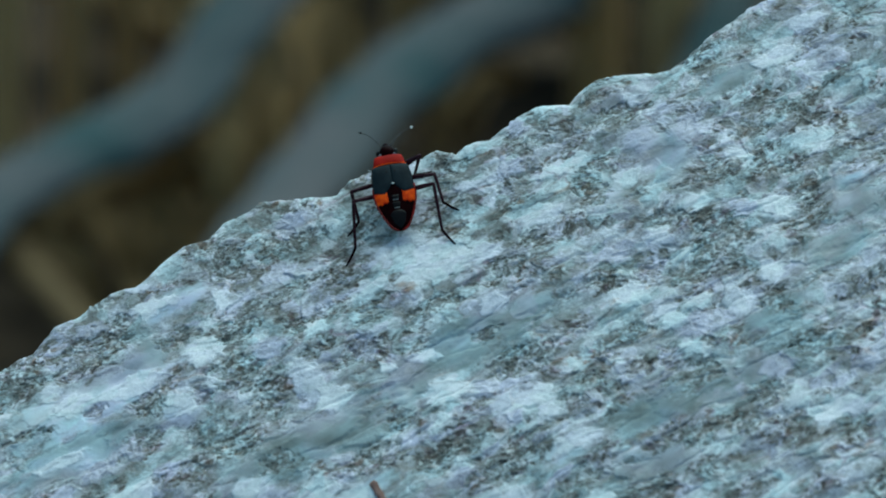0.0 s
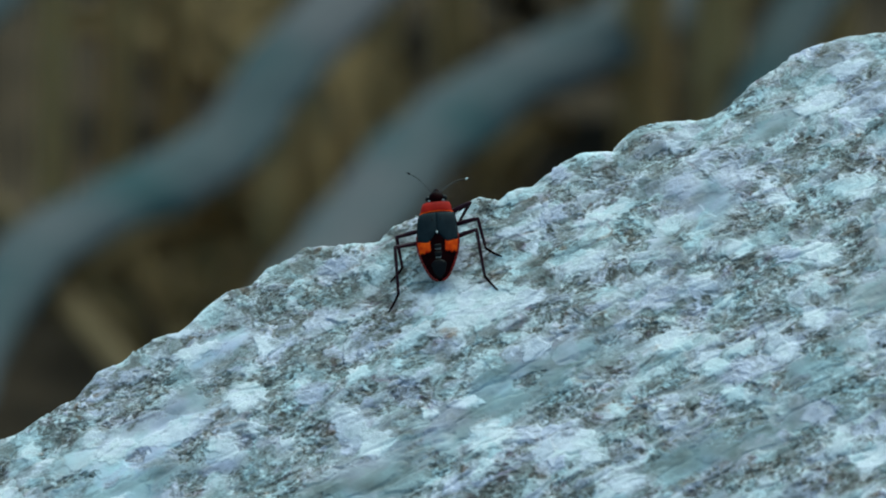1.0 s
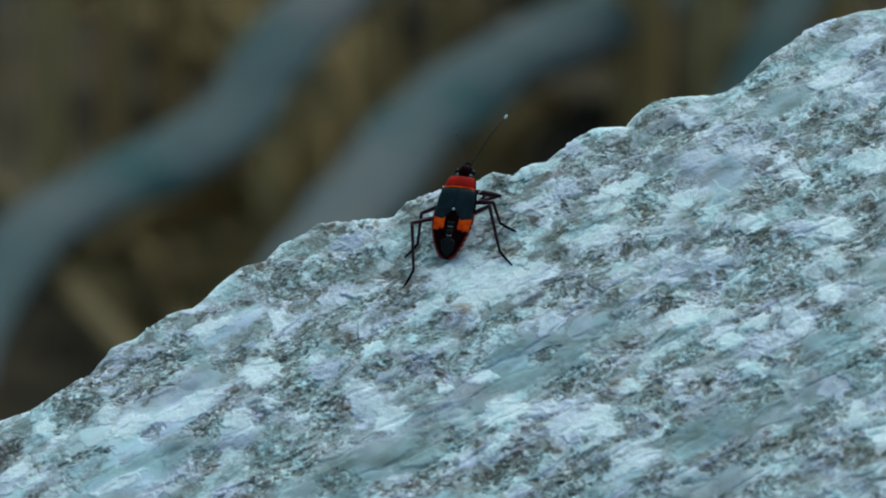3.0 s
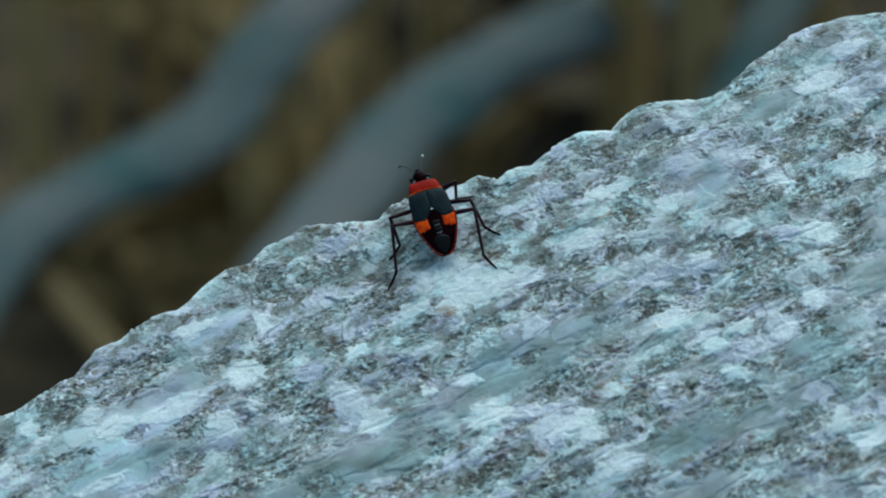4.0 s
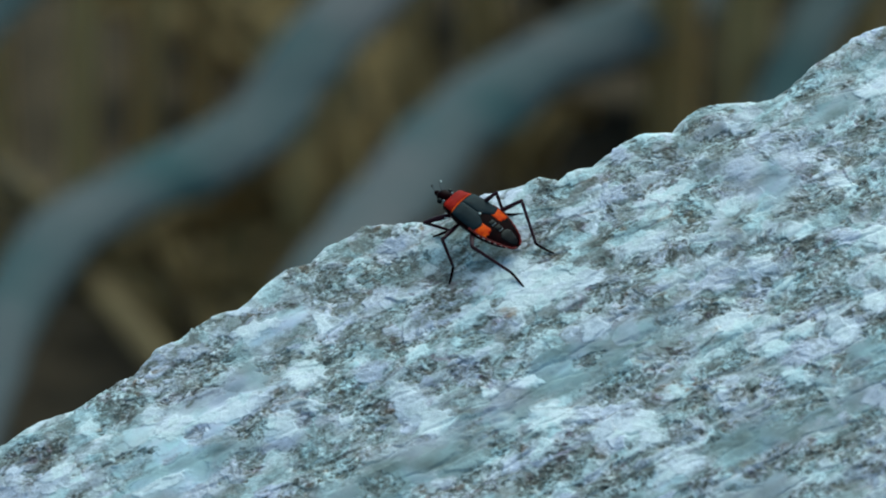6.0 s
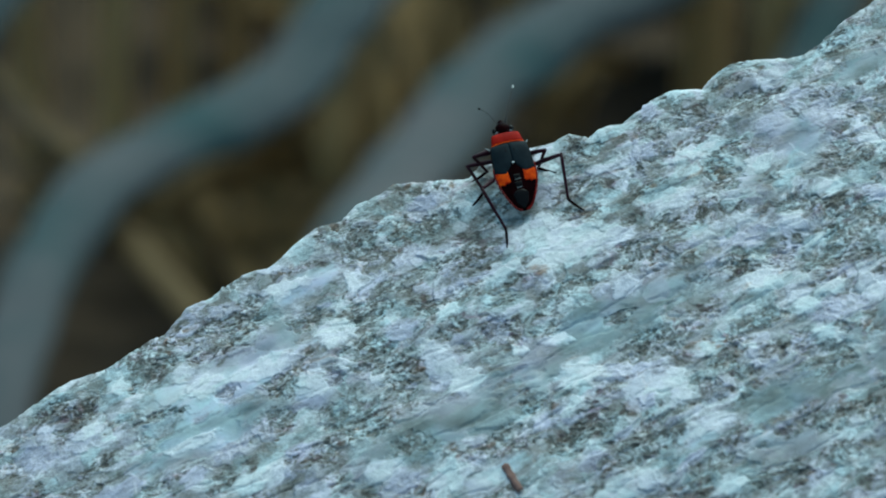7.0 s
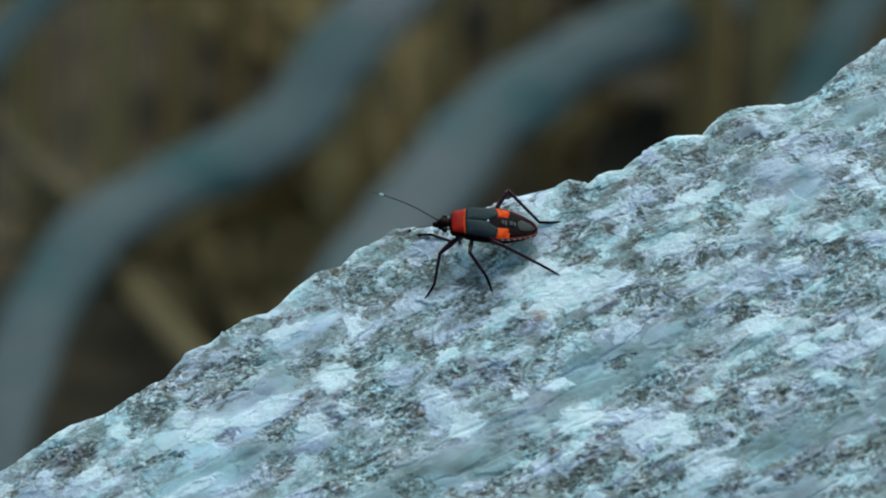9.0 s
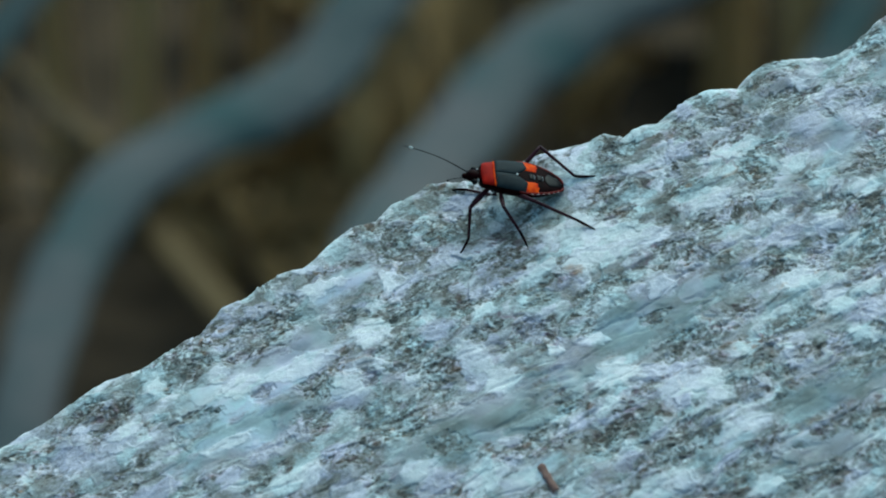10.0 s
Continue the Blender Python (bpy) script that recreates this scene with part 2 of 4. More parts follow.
MICA_B = [
    (-8.4, -16.4, 1.8, 0.6), (24.5, -5.7, 3, 1.4), (23.8, -2.2, 2.1, 0.9), (17.7, -13.3, 1.5, 3.1), (34.8, -15.5, 2.1, 1.5), (38.5, -14.5, 1.8, 1.5), (35.6, -26.6, 1.5, 2.4), (26, -26.9, 3.3, 2.8),
    (29, -18.6, 3.5, 1.5), (22.7, -21.4, 2.1, 1.5), (13.9, -4.1, 1.1, 2.4), (36, -22.4, 1.5, 1.2), (9.7, -16.1, 1.4, 1.4), (21.8, -29.4, 3.3, 2.2), (25.3, -30.6, 1.8, 2), (13.1, -25.4, 1.8, 1.5),
    (2.2, -30, 3.6, 2.2), (26.4, -37.5, 1.5, 2.4), (15.4, -42.2, 3, 1.9), (18.5, -38.9, 0.6, 1), (8, -38.9, 0.9, 0.8), (6.3, -36.3, 1.3, 1.2), (3.9, -38.1, 1.3, 2.4), (20.5, -48.4, 1.8, 1.9),
]
MICA_C = [
    (13.1, -33.4, 2.4, 1.1), (26.4, -44.5, 1.1, 2), (-9.3, -1.8, 2.5, 1.2), (-12.1, -0.8, 1.5, 1.5), (-17, -7.6, 1.9, 1.2), (7.4, -2.3, 2.1, 1), (4.6, -6.1, 1.9, 1.2), (16.5, -4.1, 1.8, 0.9),
    (11.5, -37.8, 1.9, 1), (0.4, -24.5, 1.6, 1),
]
RUSTY = [
    (-4, -14.8, 1.2, 1.2), (2.6, -17.5, 1.8, 0.5), (29.9, -14.2, 0.8, 1), (31.4, -30.4, 0.8, 1), (-8.8, -2.7, 0.6, 0.7), (12.4, -28.4, 1, 0.5), (4.6, -32.9, 1.3, 0.7),
]
SLATY = [
    (-26.6, -15.6, 1, 1.2), (-10.4, -19.4, 1.8, 1.9), (18.4, -26.4, 1.9, 1.2), (14.2, -38, 1.6, 1.4), (-36.2, -11.1, 1.4, 0.9), (-36.7, -5.2, 1.5, 0.9),
]
WHITE_A = [
    (-24.3, -10.1, 2, 2.3), (-39.8, -6.3, 1.3, 1), (-45.9, -4.3, 1.1, 1.4), (-26, -1.6, 2.7, 1.2), (-25.1, -14.8, 1.1, 1), (-32.2, -10.2, 3.7, 1.5), (-37.9, -9.1, 2.5, 1.5), (-28.5, -15.7, 1.5, 1.9),
    (-50.3, -7.8, 1.8, 1), (-9.9, -7, 1.2, 0.8), (-7.3, -12.5, 3.3, 1.1), (-13.5, -14.3, 1.4, 1.3), (-17, -19.5, 1.6, 3.1), (-15.8, -23.4, 2.3, 1.9), (3.1, -21.5, 1.8, 1.4), (-22.8, -10.7, 0.8, 2),
    (-19.9, -4.7, 0.8, 1.6), (1.6, -13.7, 3.9, 2.7), (-5.8, -23.9, 1.5, 1), (-1.4, -34.8, 2.1, 2), (-22.5, -18.3, 1.2, 1.6), (-9.6, -23, 0.9, 0.6), (11.6, -14, 2.4, 1.7), (16.9, -8.8, 3.3, 1.1),
]
WHITE_B = [
    (32.2, -26.8, 1.8, 2), (30, -30.4, 1.6, 2), (31.8, -18.4, 1.4, 1.9), (39.3, -20.1, 2, 2.2), (26.5, -4.3, 1.1, 1.2), (25.8, -21.4, 1.8, 1.2), (21.7, -13.9, 2.1, 1.4), (20.6, -23, 1.8, 1.4),
    (14.3, -28.5, 2.7, 1.7), (17.7, -30.8, 1.5, 0.8), (16.1, -33.5, 2.3, 1.6), (23.4, -35.8, 1.6, 2), (20.3, -33.4, 1.5, 1), (27.8, -34.1, 1.4, 2), (5.7, -33.3, 1.2, 1.2), (0.3, -35.1, 2.7, 1.9),
    (16.9, -39, 1.5, 1.4), (22.3, -49.6, 1.8, 2), (5.3, -40.3, 1.5, 1.2), (-6.3, -2.1, 0.9, 0.9), (41.8, -7.8, 2.5, 1.4), (46.4, -5.2, 2.1, 1.2),
]
LILAC = [
    (-32.9, -0.7, 1.6, 1.1), (-13.3, -4.9, 2.4, 1.7), (-18.3, -13.9, 2, 1.7), (29.8, -12, 2.4, 2.6), (29.1, -24.6, 1.4, 1.5), (15.2, -1.3, 1.4, 1.4), (18.9, -36.1, 2.7, 1.9), (22.6, -45.5, 1.9, 2),
    (16.3, -22.4, 2.5, 1.7), (-10.6, -11.7, 3.8, 0.9), (4.7, -39.2, 1.9, 1.7), (-36, -3.4, 1.5, 0.9), (-9.3, 1.1, 2.5, 1.2), (12.4, -5.9, 2.1, 1.2), (25.1, -10.3, 2.1, 1.9),
]
WHITE_C = [
    (-1.8, -9.4, 3.3, 2.4), (0.6, -12.2, 4.3, 2.3), (3.2, -14.2, 3.9, 1.9), (-2.4, -14.2, 2.6, 1.6), (24.9, -53.5, 3.2, 1.7), (8.3, -5.6, 1.9, 0.8),
]
MICA_D = [
    (-4.8, -41.4, 2.8, 1.9), (9.3, -47.9, 3.5, 0.9), (17.5, -50, 2.2, 1.7), (29, -45.7, 4.4, 1.1), (0.5, -39.4, 5.5, 0.5), (-33.5, -17.4, 1.9, 1.6), (5.7, -52.6, 2.4, 1.4), (-13.8, -33, 1.6, 1.4),
    (-7.6, -36.9, 2.4, 1.7),
]
RUSTY_B = [
    (-6.4, -8, 1.2, 1.2), (7.3, -7.7, 1.1, 0.6), (4.3, -9.6, 1.2, 0.8), (8.1, -10.8, 1.8, 0.6), (18.8, -20, 1.2, 0.8), (32.5, -45.8, 1.4, 0.7), (11.5, -3, 1.9, 0.9),
]
MICA_E = [
    (-5.3, -41.2, 3.3, 2.3), (-9.5, -36.9, 2.5, 1.5), (4.2, -39.5, 2.3, 1.4), (7.6, -38.7, 1.5, 0.9), (4.6, -52.1, 2.3, 1.4), (0.7, -46.9, 2.8, 1.1), (-15.7, -33.1, 2.9, 1.5), (-11.5, -30.2, 1.6, 1.5),
    (15.3, -40.9, 2.9, 1.9), (12.3, -49.2, 1.5, 1.9), (-31.6, -13.8, 1.8, 1.7), (-52.5, -2.6, 1.8, 0.9), (-40.4, -3.9, 2.3, 0.7), (-23.6, -28.2, 2.4, 1.5), (-52.8, -6.1, 1, 0.6), (-47.6, -18.6, 1, 0.7),
]
RUSTY_C = [
    (-3.8, -36.6, 0.6, 1.3), (7.7, -45.8, 2.1, 0.5), (-49.8, -5, 1.5, 0.6), (-51.5, -5.7, 1.3, 0.5), (-2.8, -49.6, 1.4, 0.7),
]
WHITE_D = [
    (-6, -29.3, 2.6, 1.9), (-7.9, -45.1, 3.5, 1.5), (2, -38, 2.3, 1.1), (2.1, -34.9, 1.5, 1.2), (-22.2, -33.8, 2.4, 1.9), (0.5, -50.3, 1.9, 1.2), (1.8, -43, 2.9, 1.2), (-39.5, -6.2, 1.4, 0.9),
    (-28.7, -14.7, 2.1, 1.6), (-38.7, -23.6, 3.5, 1.4), (-45.8, -4.5, 1, 1), (-41.8, -15.3, 3.3, 0.8), (-27.5, -29.7, 2.5, 1.4),
]
LILAC_B = [
    (10.2, -37.9, 2.4, 1.5), (-2.4, -36.5, 1.8, 1.5), (-2.4, -31.3, 1.3, 1.3), (-39.4, -18.4, 2.4, 1.5), (-56, -7.7, 2.4, 2.4), (-35.3, -18.1, 1.4, 1.1), (-51.3, -17.1, 3.8, 1.5), (-26.1, -32.2, 2.5, 1.7),
]
WHITE, MICA, RUST = WHITE_A + WHITE_B + WHITE_C + WHITE_D, MICA_A + MICA_B + MICA_C + MICA_D + MICA_E + SLATY, RUSTY + RUSTY_B + RUSTY_C
PALE_LILAC = LILAC + LILAC_B
VEINS = [
    (-36.5, -9.8, 9.6, 3.3), (-42.1, -8.2, 3.8, 1.4), (-40.7, -15.4, 8.3, 2.6), (-20.0, -27.7, 9.6, 3.1), (-28.5, -15.9, 3.5, 1.7), (-27.1,
    -20.5, 3.2, 2.1), (-29.0, -7.4, 3.5, 2.2), (-24.6, -2.3, 5.1, 1.5), (-0.5, -24.4, 10.2, 2.9), (-8.7, -27.2, 3.8, 2.4), (5.3, -24.0, 3.8,
    1.8), (13.5, -43.2, 8.0, 3.1), (25.3, -39.5, 3.8, 1.9), (7.5, -49.1, 4.1, 2.1), (25.9, -13.0, 3.5, 2.9), (24.7, -4.4, 3.8, 1.4), (19.4,
    -14.5, 1.9, 2.4), (39.2, -29.7, 2.9, 3.5), (20.7, -44.8, 2.6, 1.8), (34.4, -35.1, 3.8, 2.1), (1.7, -43.3, 3.8, 1.5), (-18.4, -36.3, 3.8,
    1.4), (36.2, -7.9, 3.8, 1.4),
]
VEIN_TONE = [0.64, 0.72, 0.52, 0.4, 0.64, 0.58, 0.48, 0.62, 0.42, 0.5, 0.58, 0.38, 0.42, 0.5, 0.52, 0.34, 0.52, 0.56, 0.46, 0.5, 0.62, 0.66, 0.46]
# how far the crest stands above the u axis along the rock (mm)
CREST = [(-62, -2.7), (-49.1, -0.5), (-46.2, -1), (-43, -0.4), (-40.9, -0.1), (-38.7, -0.3), (-35.7, 1.5), (-32.8, 1.5), (-31.3, 2.0),
         (-29, 2.4), (-26.5, 1.8), (-24.2, 2.45), (-22.2, 3.2), (-20.1, 3.6), (-17.7, 3.3), (-15.4, 4.5), (-12.6, 4.7), (-10.9, 5.2), (-9.3, 4.4),
         (-6.7, 2.9), (-4, 1.4), (-2.4, 2.4), (1.3, 2.1), (5.3, 0.6), (7.1, 0.7), (8.5, -1.1), (9.6, -0.7), (11.1, -0.7), (12.3, -1.1), (14.5, -0.3), (16, 0.1), (18.6, 0.1),
         (21.1, -1.7), (22.8, -0.6), (24.8, 0.2), (26.1, -0.2), (27.1, -0.7), (30.1, -2.2), (32, -2.8), (35.6, -2.1), (38, -1.1),
         (40.3, -0.7), (42.4, -0.2), (44.9, -0.2), (48.7, -1.2), (50.3, -1.9), (52, -2.8), (70, -9), (200, -70)]
CREST_LIFT = 0.75


def crest(u):
    return np.interp(u, [a for a, _ in CREST], [b for _, b in CREST]) + CREST_LIFT + 0.22 * fbm(u / 2.1, u * 0 + 5.5, 3, 9)


def spots(u, v, rows, seed, slant=0.0, soft=0.3, rough=0.62):
    """How strongly each place belongs to one of the listed patches, with ragged edges."""
    best, which = np.zeros(u.shape), np.full(u.shape, -1)
    rag = rough * fbm(u / 2.0, v / 1.2, 4, seed)
    for k, (cu, cv, a, b) in enumerate(rows):
        d = np.hypot((u - cu) / a, (v - cv - slant * (u - cu)) / b) + rag
        here = np.clip((1.12 - d) / soft, 0, 1)
        which = np.where(here > np.maximum(best, 0.5), k, which)
        best = np.maximum(best, here)
    return best, which


def steep(x):
    """0 to 1, with a steep middle."""
    x = np.clip(x, 0, 1)
    return x * x * (3 - 2 * x)


def mineral(u, v):
    """Tone, rust, lilac tint, relief (mm), calmness, the piece of the face, speckle and green tint at u, v (mm)."""
    wu = u + 1.5 * fbm(u / 7, v / 5, 3, 20) + 0.34 * fbm(u / 0.9, v / 0.7, 3, 50)
    wv = v + 1.1 * fbm(u / 6, v / 4, 3, 24) + 0.26 * fbm(u / 0.9, v / 0.7, 3, 53)
    a, b = wu * 0.995 + wv * 0.10, wv * 0.995 - wu * 0.10
    # three sizes of grain, each with a tone and tilt of its own
    gap1, q1, _, tilt1, _, _ = cells(a / 4.4 + 1.7, b / 2.7, 8)
    gap2, r1, r2, tilt2, ox, oy = cells(a / 1.4, b / 1.1, 2)
    _, s1, s2, tilt3, px, py = cells(a / 0.62 + 3.3, b / 0.46, 5)
    _, f1, _, tilt4, _, _ = cells(a / 0.31 + 7.1, b / 0.25, 12)
    # what a grain is follows from its middle, so that patches end along the grains
    ga, gb = a - 0.3 * ox * 1.4 - 0.3 * px * 0.62, b - 0.3 * oy * 1.1 - 0.3 * py * 0.46
    gu, gv = u - 0.35 * ox * 1.4 - 0.3 * px * 0.62, v - 0.35 * oy * 1.1 - 0.3 * py * 0.46
    su, sv = u - px * 0.62, v - py * 0.46
    band = fbm(ga / 10, gb / 5.5, 3, 1)
    blotch = fbm(ga / 4.4, gb / 3.0, 4, 6)
    flake = fbm(a / 1.4, b / 1.0, 3, 11)
    (white, white_id), (dark, dark_id) = spots(gu, gv, WHITE, 31, -0.05, 0.42, 0.6), spots(su, sv, MICA, 35, -0.05, 0.4, 0.9)
    (lilac, lilac_id), (brown, _) = spots(gu, gv, PALE_LILAC, 43, -0.05, 0.45, 0.6), spots(su, sv, RUST, 47, 0.0, 0.4, 0.8)
    vein, vein_id = spots(u, v, [(cu, cv, 1.22 * a0, 1.35 * b0) for cu, cv, a0, b0 in VEINS], 39, 0.04, 0.8, 0.5)
    vein = steep(vein) * (1 - 0.7 * white) * (1 - 0.7 * dark)
    vein_tone = np.where(vein_id >= 0, np.array(VEIN_TONE)[vein_id], 0.46)
    piece = np.where(white_id >= 0, white_id, np.where(dark_id >= 0, 200 + dark_id, np.where(vein_id >= 0, 400 + vein_id, np.where(lilac_id >= 0, 600 + lilac_id, -1))))
    busy = (1 - 0.55 * np.maximum(white, lilac)) * (1 - 0.9 * vein)
    # drifts of fine dark grit between clear, cloudy crystal
    drift = steep((fbm(su / 5.5, sv / 3.2, 4, 150) + 0.02) / 0.2) * (1 - 0.8 * white) * (1 - 0.6 * lilac)
    lively = np.clip(0.34 + 0.95 * drift + 0.7 * fbm(a / 10, b / 6, 2, 70) + 0.6 * dark, 0.2, 1.5)
    tone = 0.54 + 0.17 * band + 0.36 * (steep(0.5 + 1.3 * blotch) - 0.5) * busy + 0.05 * (q1 - 0.5) - 0.12 * drift * busy
    tone = tone + (0.11 * (r1 - 0.5) + np.where(r1 > 0.88, 0.09, 0.0)) * busy
    tone = tone + (0.22 * (s1 - 0.5) + np.where(s1 > 0.93, 0.13, 0.0) + 0.19 * (f1 - 0.5) + np.where(f1 > 0.94, 0.14, 0.0) - np.where(f1 < 0.16, 0.16, 0.0) * drift) * busy * lively
    tone = tone + 0.05 * flake * busy
    streak = steep((fbm((su - 0.1 * sv) / 5.0, (sv + 0.05 * su) / 1.15, 3, 140) - 0.20) / 0.12) * busy * np.clip(lively * 1.3, 0, 1) * (1 - 0.8 * white) * (1 - 0.7 * lilac)
    tone = tone - 0.17 * streak
    # more mica towards the crest
    tone = tone - 0.08 * np.exp(-((u + 7) / 15) ** 2) * np.clip((v + 15) / 6, 0, 1)
    soft = 0.34 * fbm(a / 4.8, b / 3.2, 2, 90) + 0.06 * fbm(a / 2.2, b / 1.6, 2, 93)
    tone = tone * (1 - 0.92 * vein) + 0.92 * vein * (1.25 * vein_tone - 0.10 + soft + 0.10 * band)
    pale_tone = 0.88 + 0.07 * np.cos(white_id * 2.4) + 0.08 * flake + 0.14 * (s1 - 0.5) + 0.08 * (r1 - 0.5) + 0.08 * (f1 - 0.5)
    tone = tone + white * (pale_tone - tone) * 0.88
    tone = tone + lilac * (0.66 + 0.06 * flake + 0.05 * (r1 - 0.5) + 0.08 * (s1 - 0.5) - tone) * 0.75
    slaty = np.where(dark_id >= len(MICA) - len(SLATY), dark, 0.0)
    ragged = np.clip(dark * (0.9 + 0.9 * flake) + 0.35 * streak, 0, 1)
    grit = 0.27 + 0.24 * flake + 0.26 * (s1 - 0.5) + np.where(s1 > 0.86, 0.16, 0.0) + (0.30 * (f1 - 0.5) + np.where(f1 > 0.9, 0.12, 0.0)) * (1 - 0.8 * slaty) + 0.08 * slaty
    tone = tone * (1 - 0.76 * ragged) + 0.76 * ragged * grit
    crack = np.clip(1 - gap1 / 0.10, 0, 1) * np.clip(0.15 + 2.4 * fbm(a / 8, b / 5, 2, 66), 0, 1) * busy
    seam = np.clip(1 - gap2 / 0.12, 0, 1) * np.clip(2.4 * fbm(a / 5, b / 4, 2, 61), 0, 1) * busy
    tone = tone - 0.05 * crack - 0.06 * seam - 0.16 * brown
    rust = (0.9 * crack + 0.6 * seam) * np.clip(0.4 + 2.2 * fbm(a / 6, b / 4, 2, 68), 0, 1)
    rust = rust + 0.45 * ragged * np.clip(fbm(su / 2.2, sv / 1.6, 3, 15) * 2.6, 0, 1) * (1 - slaty) + 0.8 * brown * np.clip(0.5 + 1.6 * flake, 0, 1)
    rust = rust + np.where((f1 < 0.3) | (s2 < 0.15), 0.4, 0.08) * drift * busy
    rust = rust + np.where((s2 < 0.07) & (s1 < 0.6), 0.45, 0.0) * busy * lively
    hue = fbm(ga / 8, gb / 5, 3, 120) + 0.45 * (r2 - 0.5)
    tint = np.clip(0.24 + 1.9 * hue, 0, 1) * np.clip((tone - 0.25) / 0.2, 0, 1) * (1 - 0.45 * vein) * (1 - 0.45 * white) + vein * np.clip(1.8 * fbm(a / 7, b / 5, 2, 160), 0, 0.7)
    tint = np.clip(np.maximum(tint, lilac) + 0.8 * slaty - 0.5 * ragged * (1 - slaty), 0, 1)
    green = np.clip(np.maximum(vein * (0.9 + 2.2 * fbm(a / 9, b / 6, 2, 130)), np.clip(0.05 - 1.8 * hue, 0, 0.8)) + 0.2 * ragged - 0.7 * tint, 0, 1) * (1 - 0.35 * white)
    near_crest = np.clip((2 - v) / 8, 0.35, 1)
    relief = 0.75 * fbm(u / 16, v / 11, 3, 41) + 0.10 * band + (0.22 * fbm(a / 6.5, b / 4.2, 3, 95) + 0.08 * (q1 - 0.5) + 0.09 * tilt1) * near_crest * (1 - 0.5 * vein)
    relief = relief + (0.05 * (r1 - 0.5) + 0.06 * tilt2 + (0.05 * (s1 - 0.5) + 0.05 * tilt3 + 0.025 * (f1 - 0.5) + 0.02 * tilt4) * lively + 0.03 * flake) * (1 - 0.92 * vein) * (1 - 0.4 * white)
    relief = relief - 0.05 * crack - 0.05 * seam - 0.12 * ragged + 0.10 * white + 0.06 * lilac
    ledge = 1 - np.abs(fbm(a / 14, b / 4.5, 3, 80)) * 2.6
    relief = relief - 0.5 * np.clip(ledge - 0.72, 0, 1) * np.clip((-8 - v) / 12, 0, 1)
    return np.clip(tone, 0, 1), np.clip(rust, 0, 1), tint, relief, np.clip(vein, 0, 1), piece, np.maximum(ragged, 0.3 * busy * lively), green


def turn_of(a):
    """Angle of the rock's section at the arc length a from the crest (front +, back -)."""
    edge = 1.75 / (1 + np.exp(np.clip(a / 0.5, -60, 60)))
    return edge - 1.15 / (1 + np.exp(-(a - 105) / 14.0))


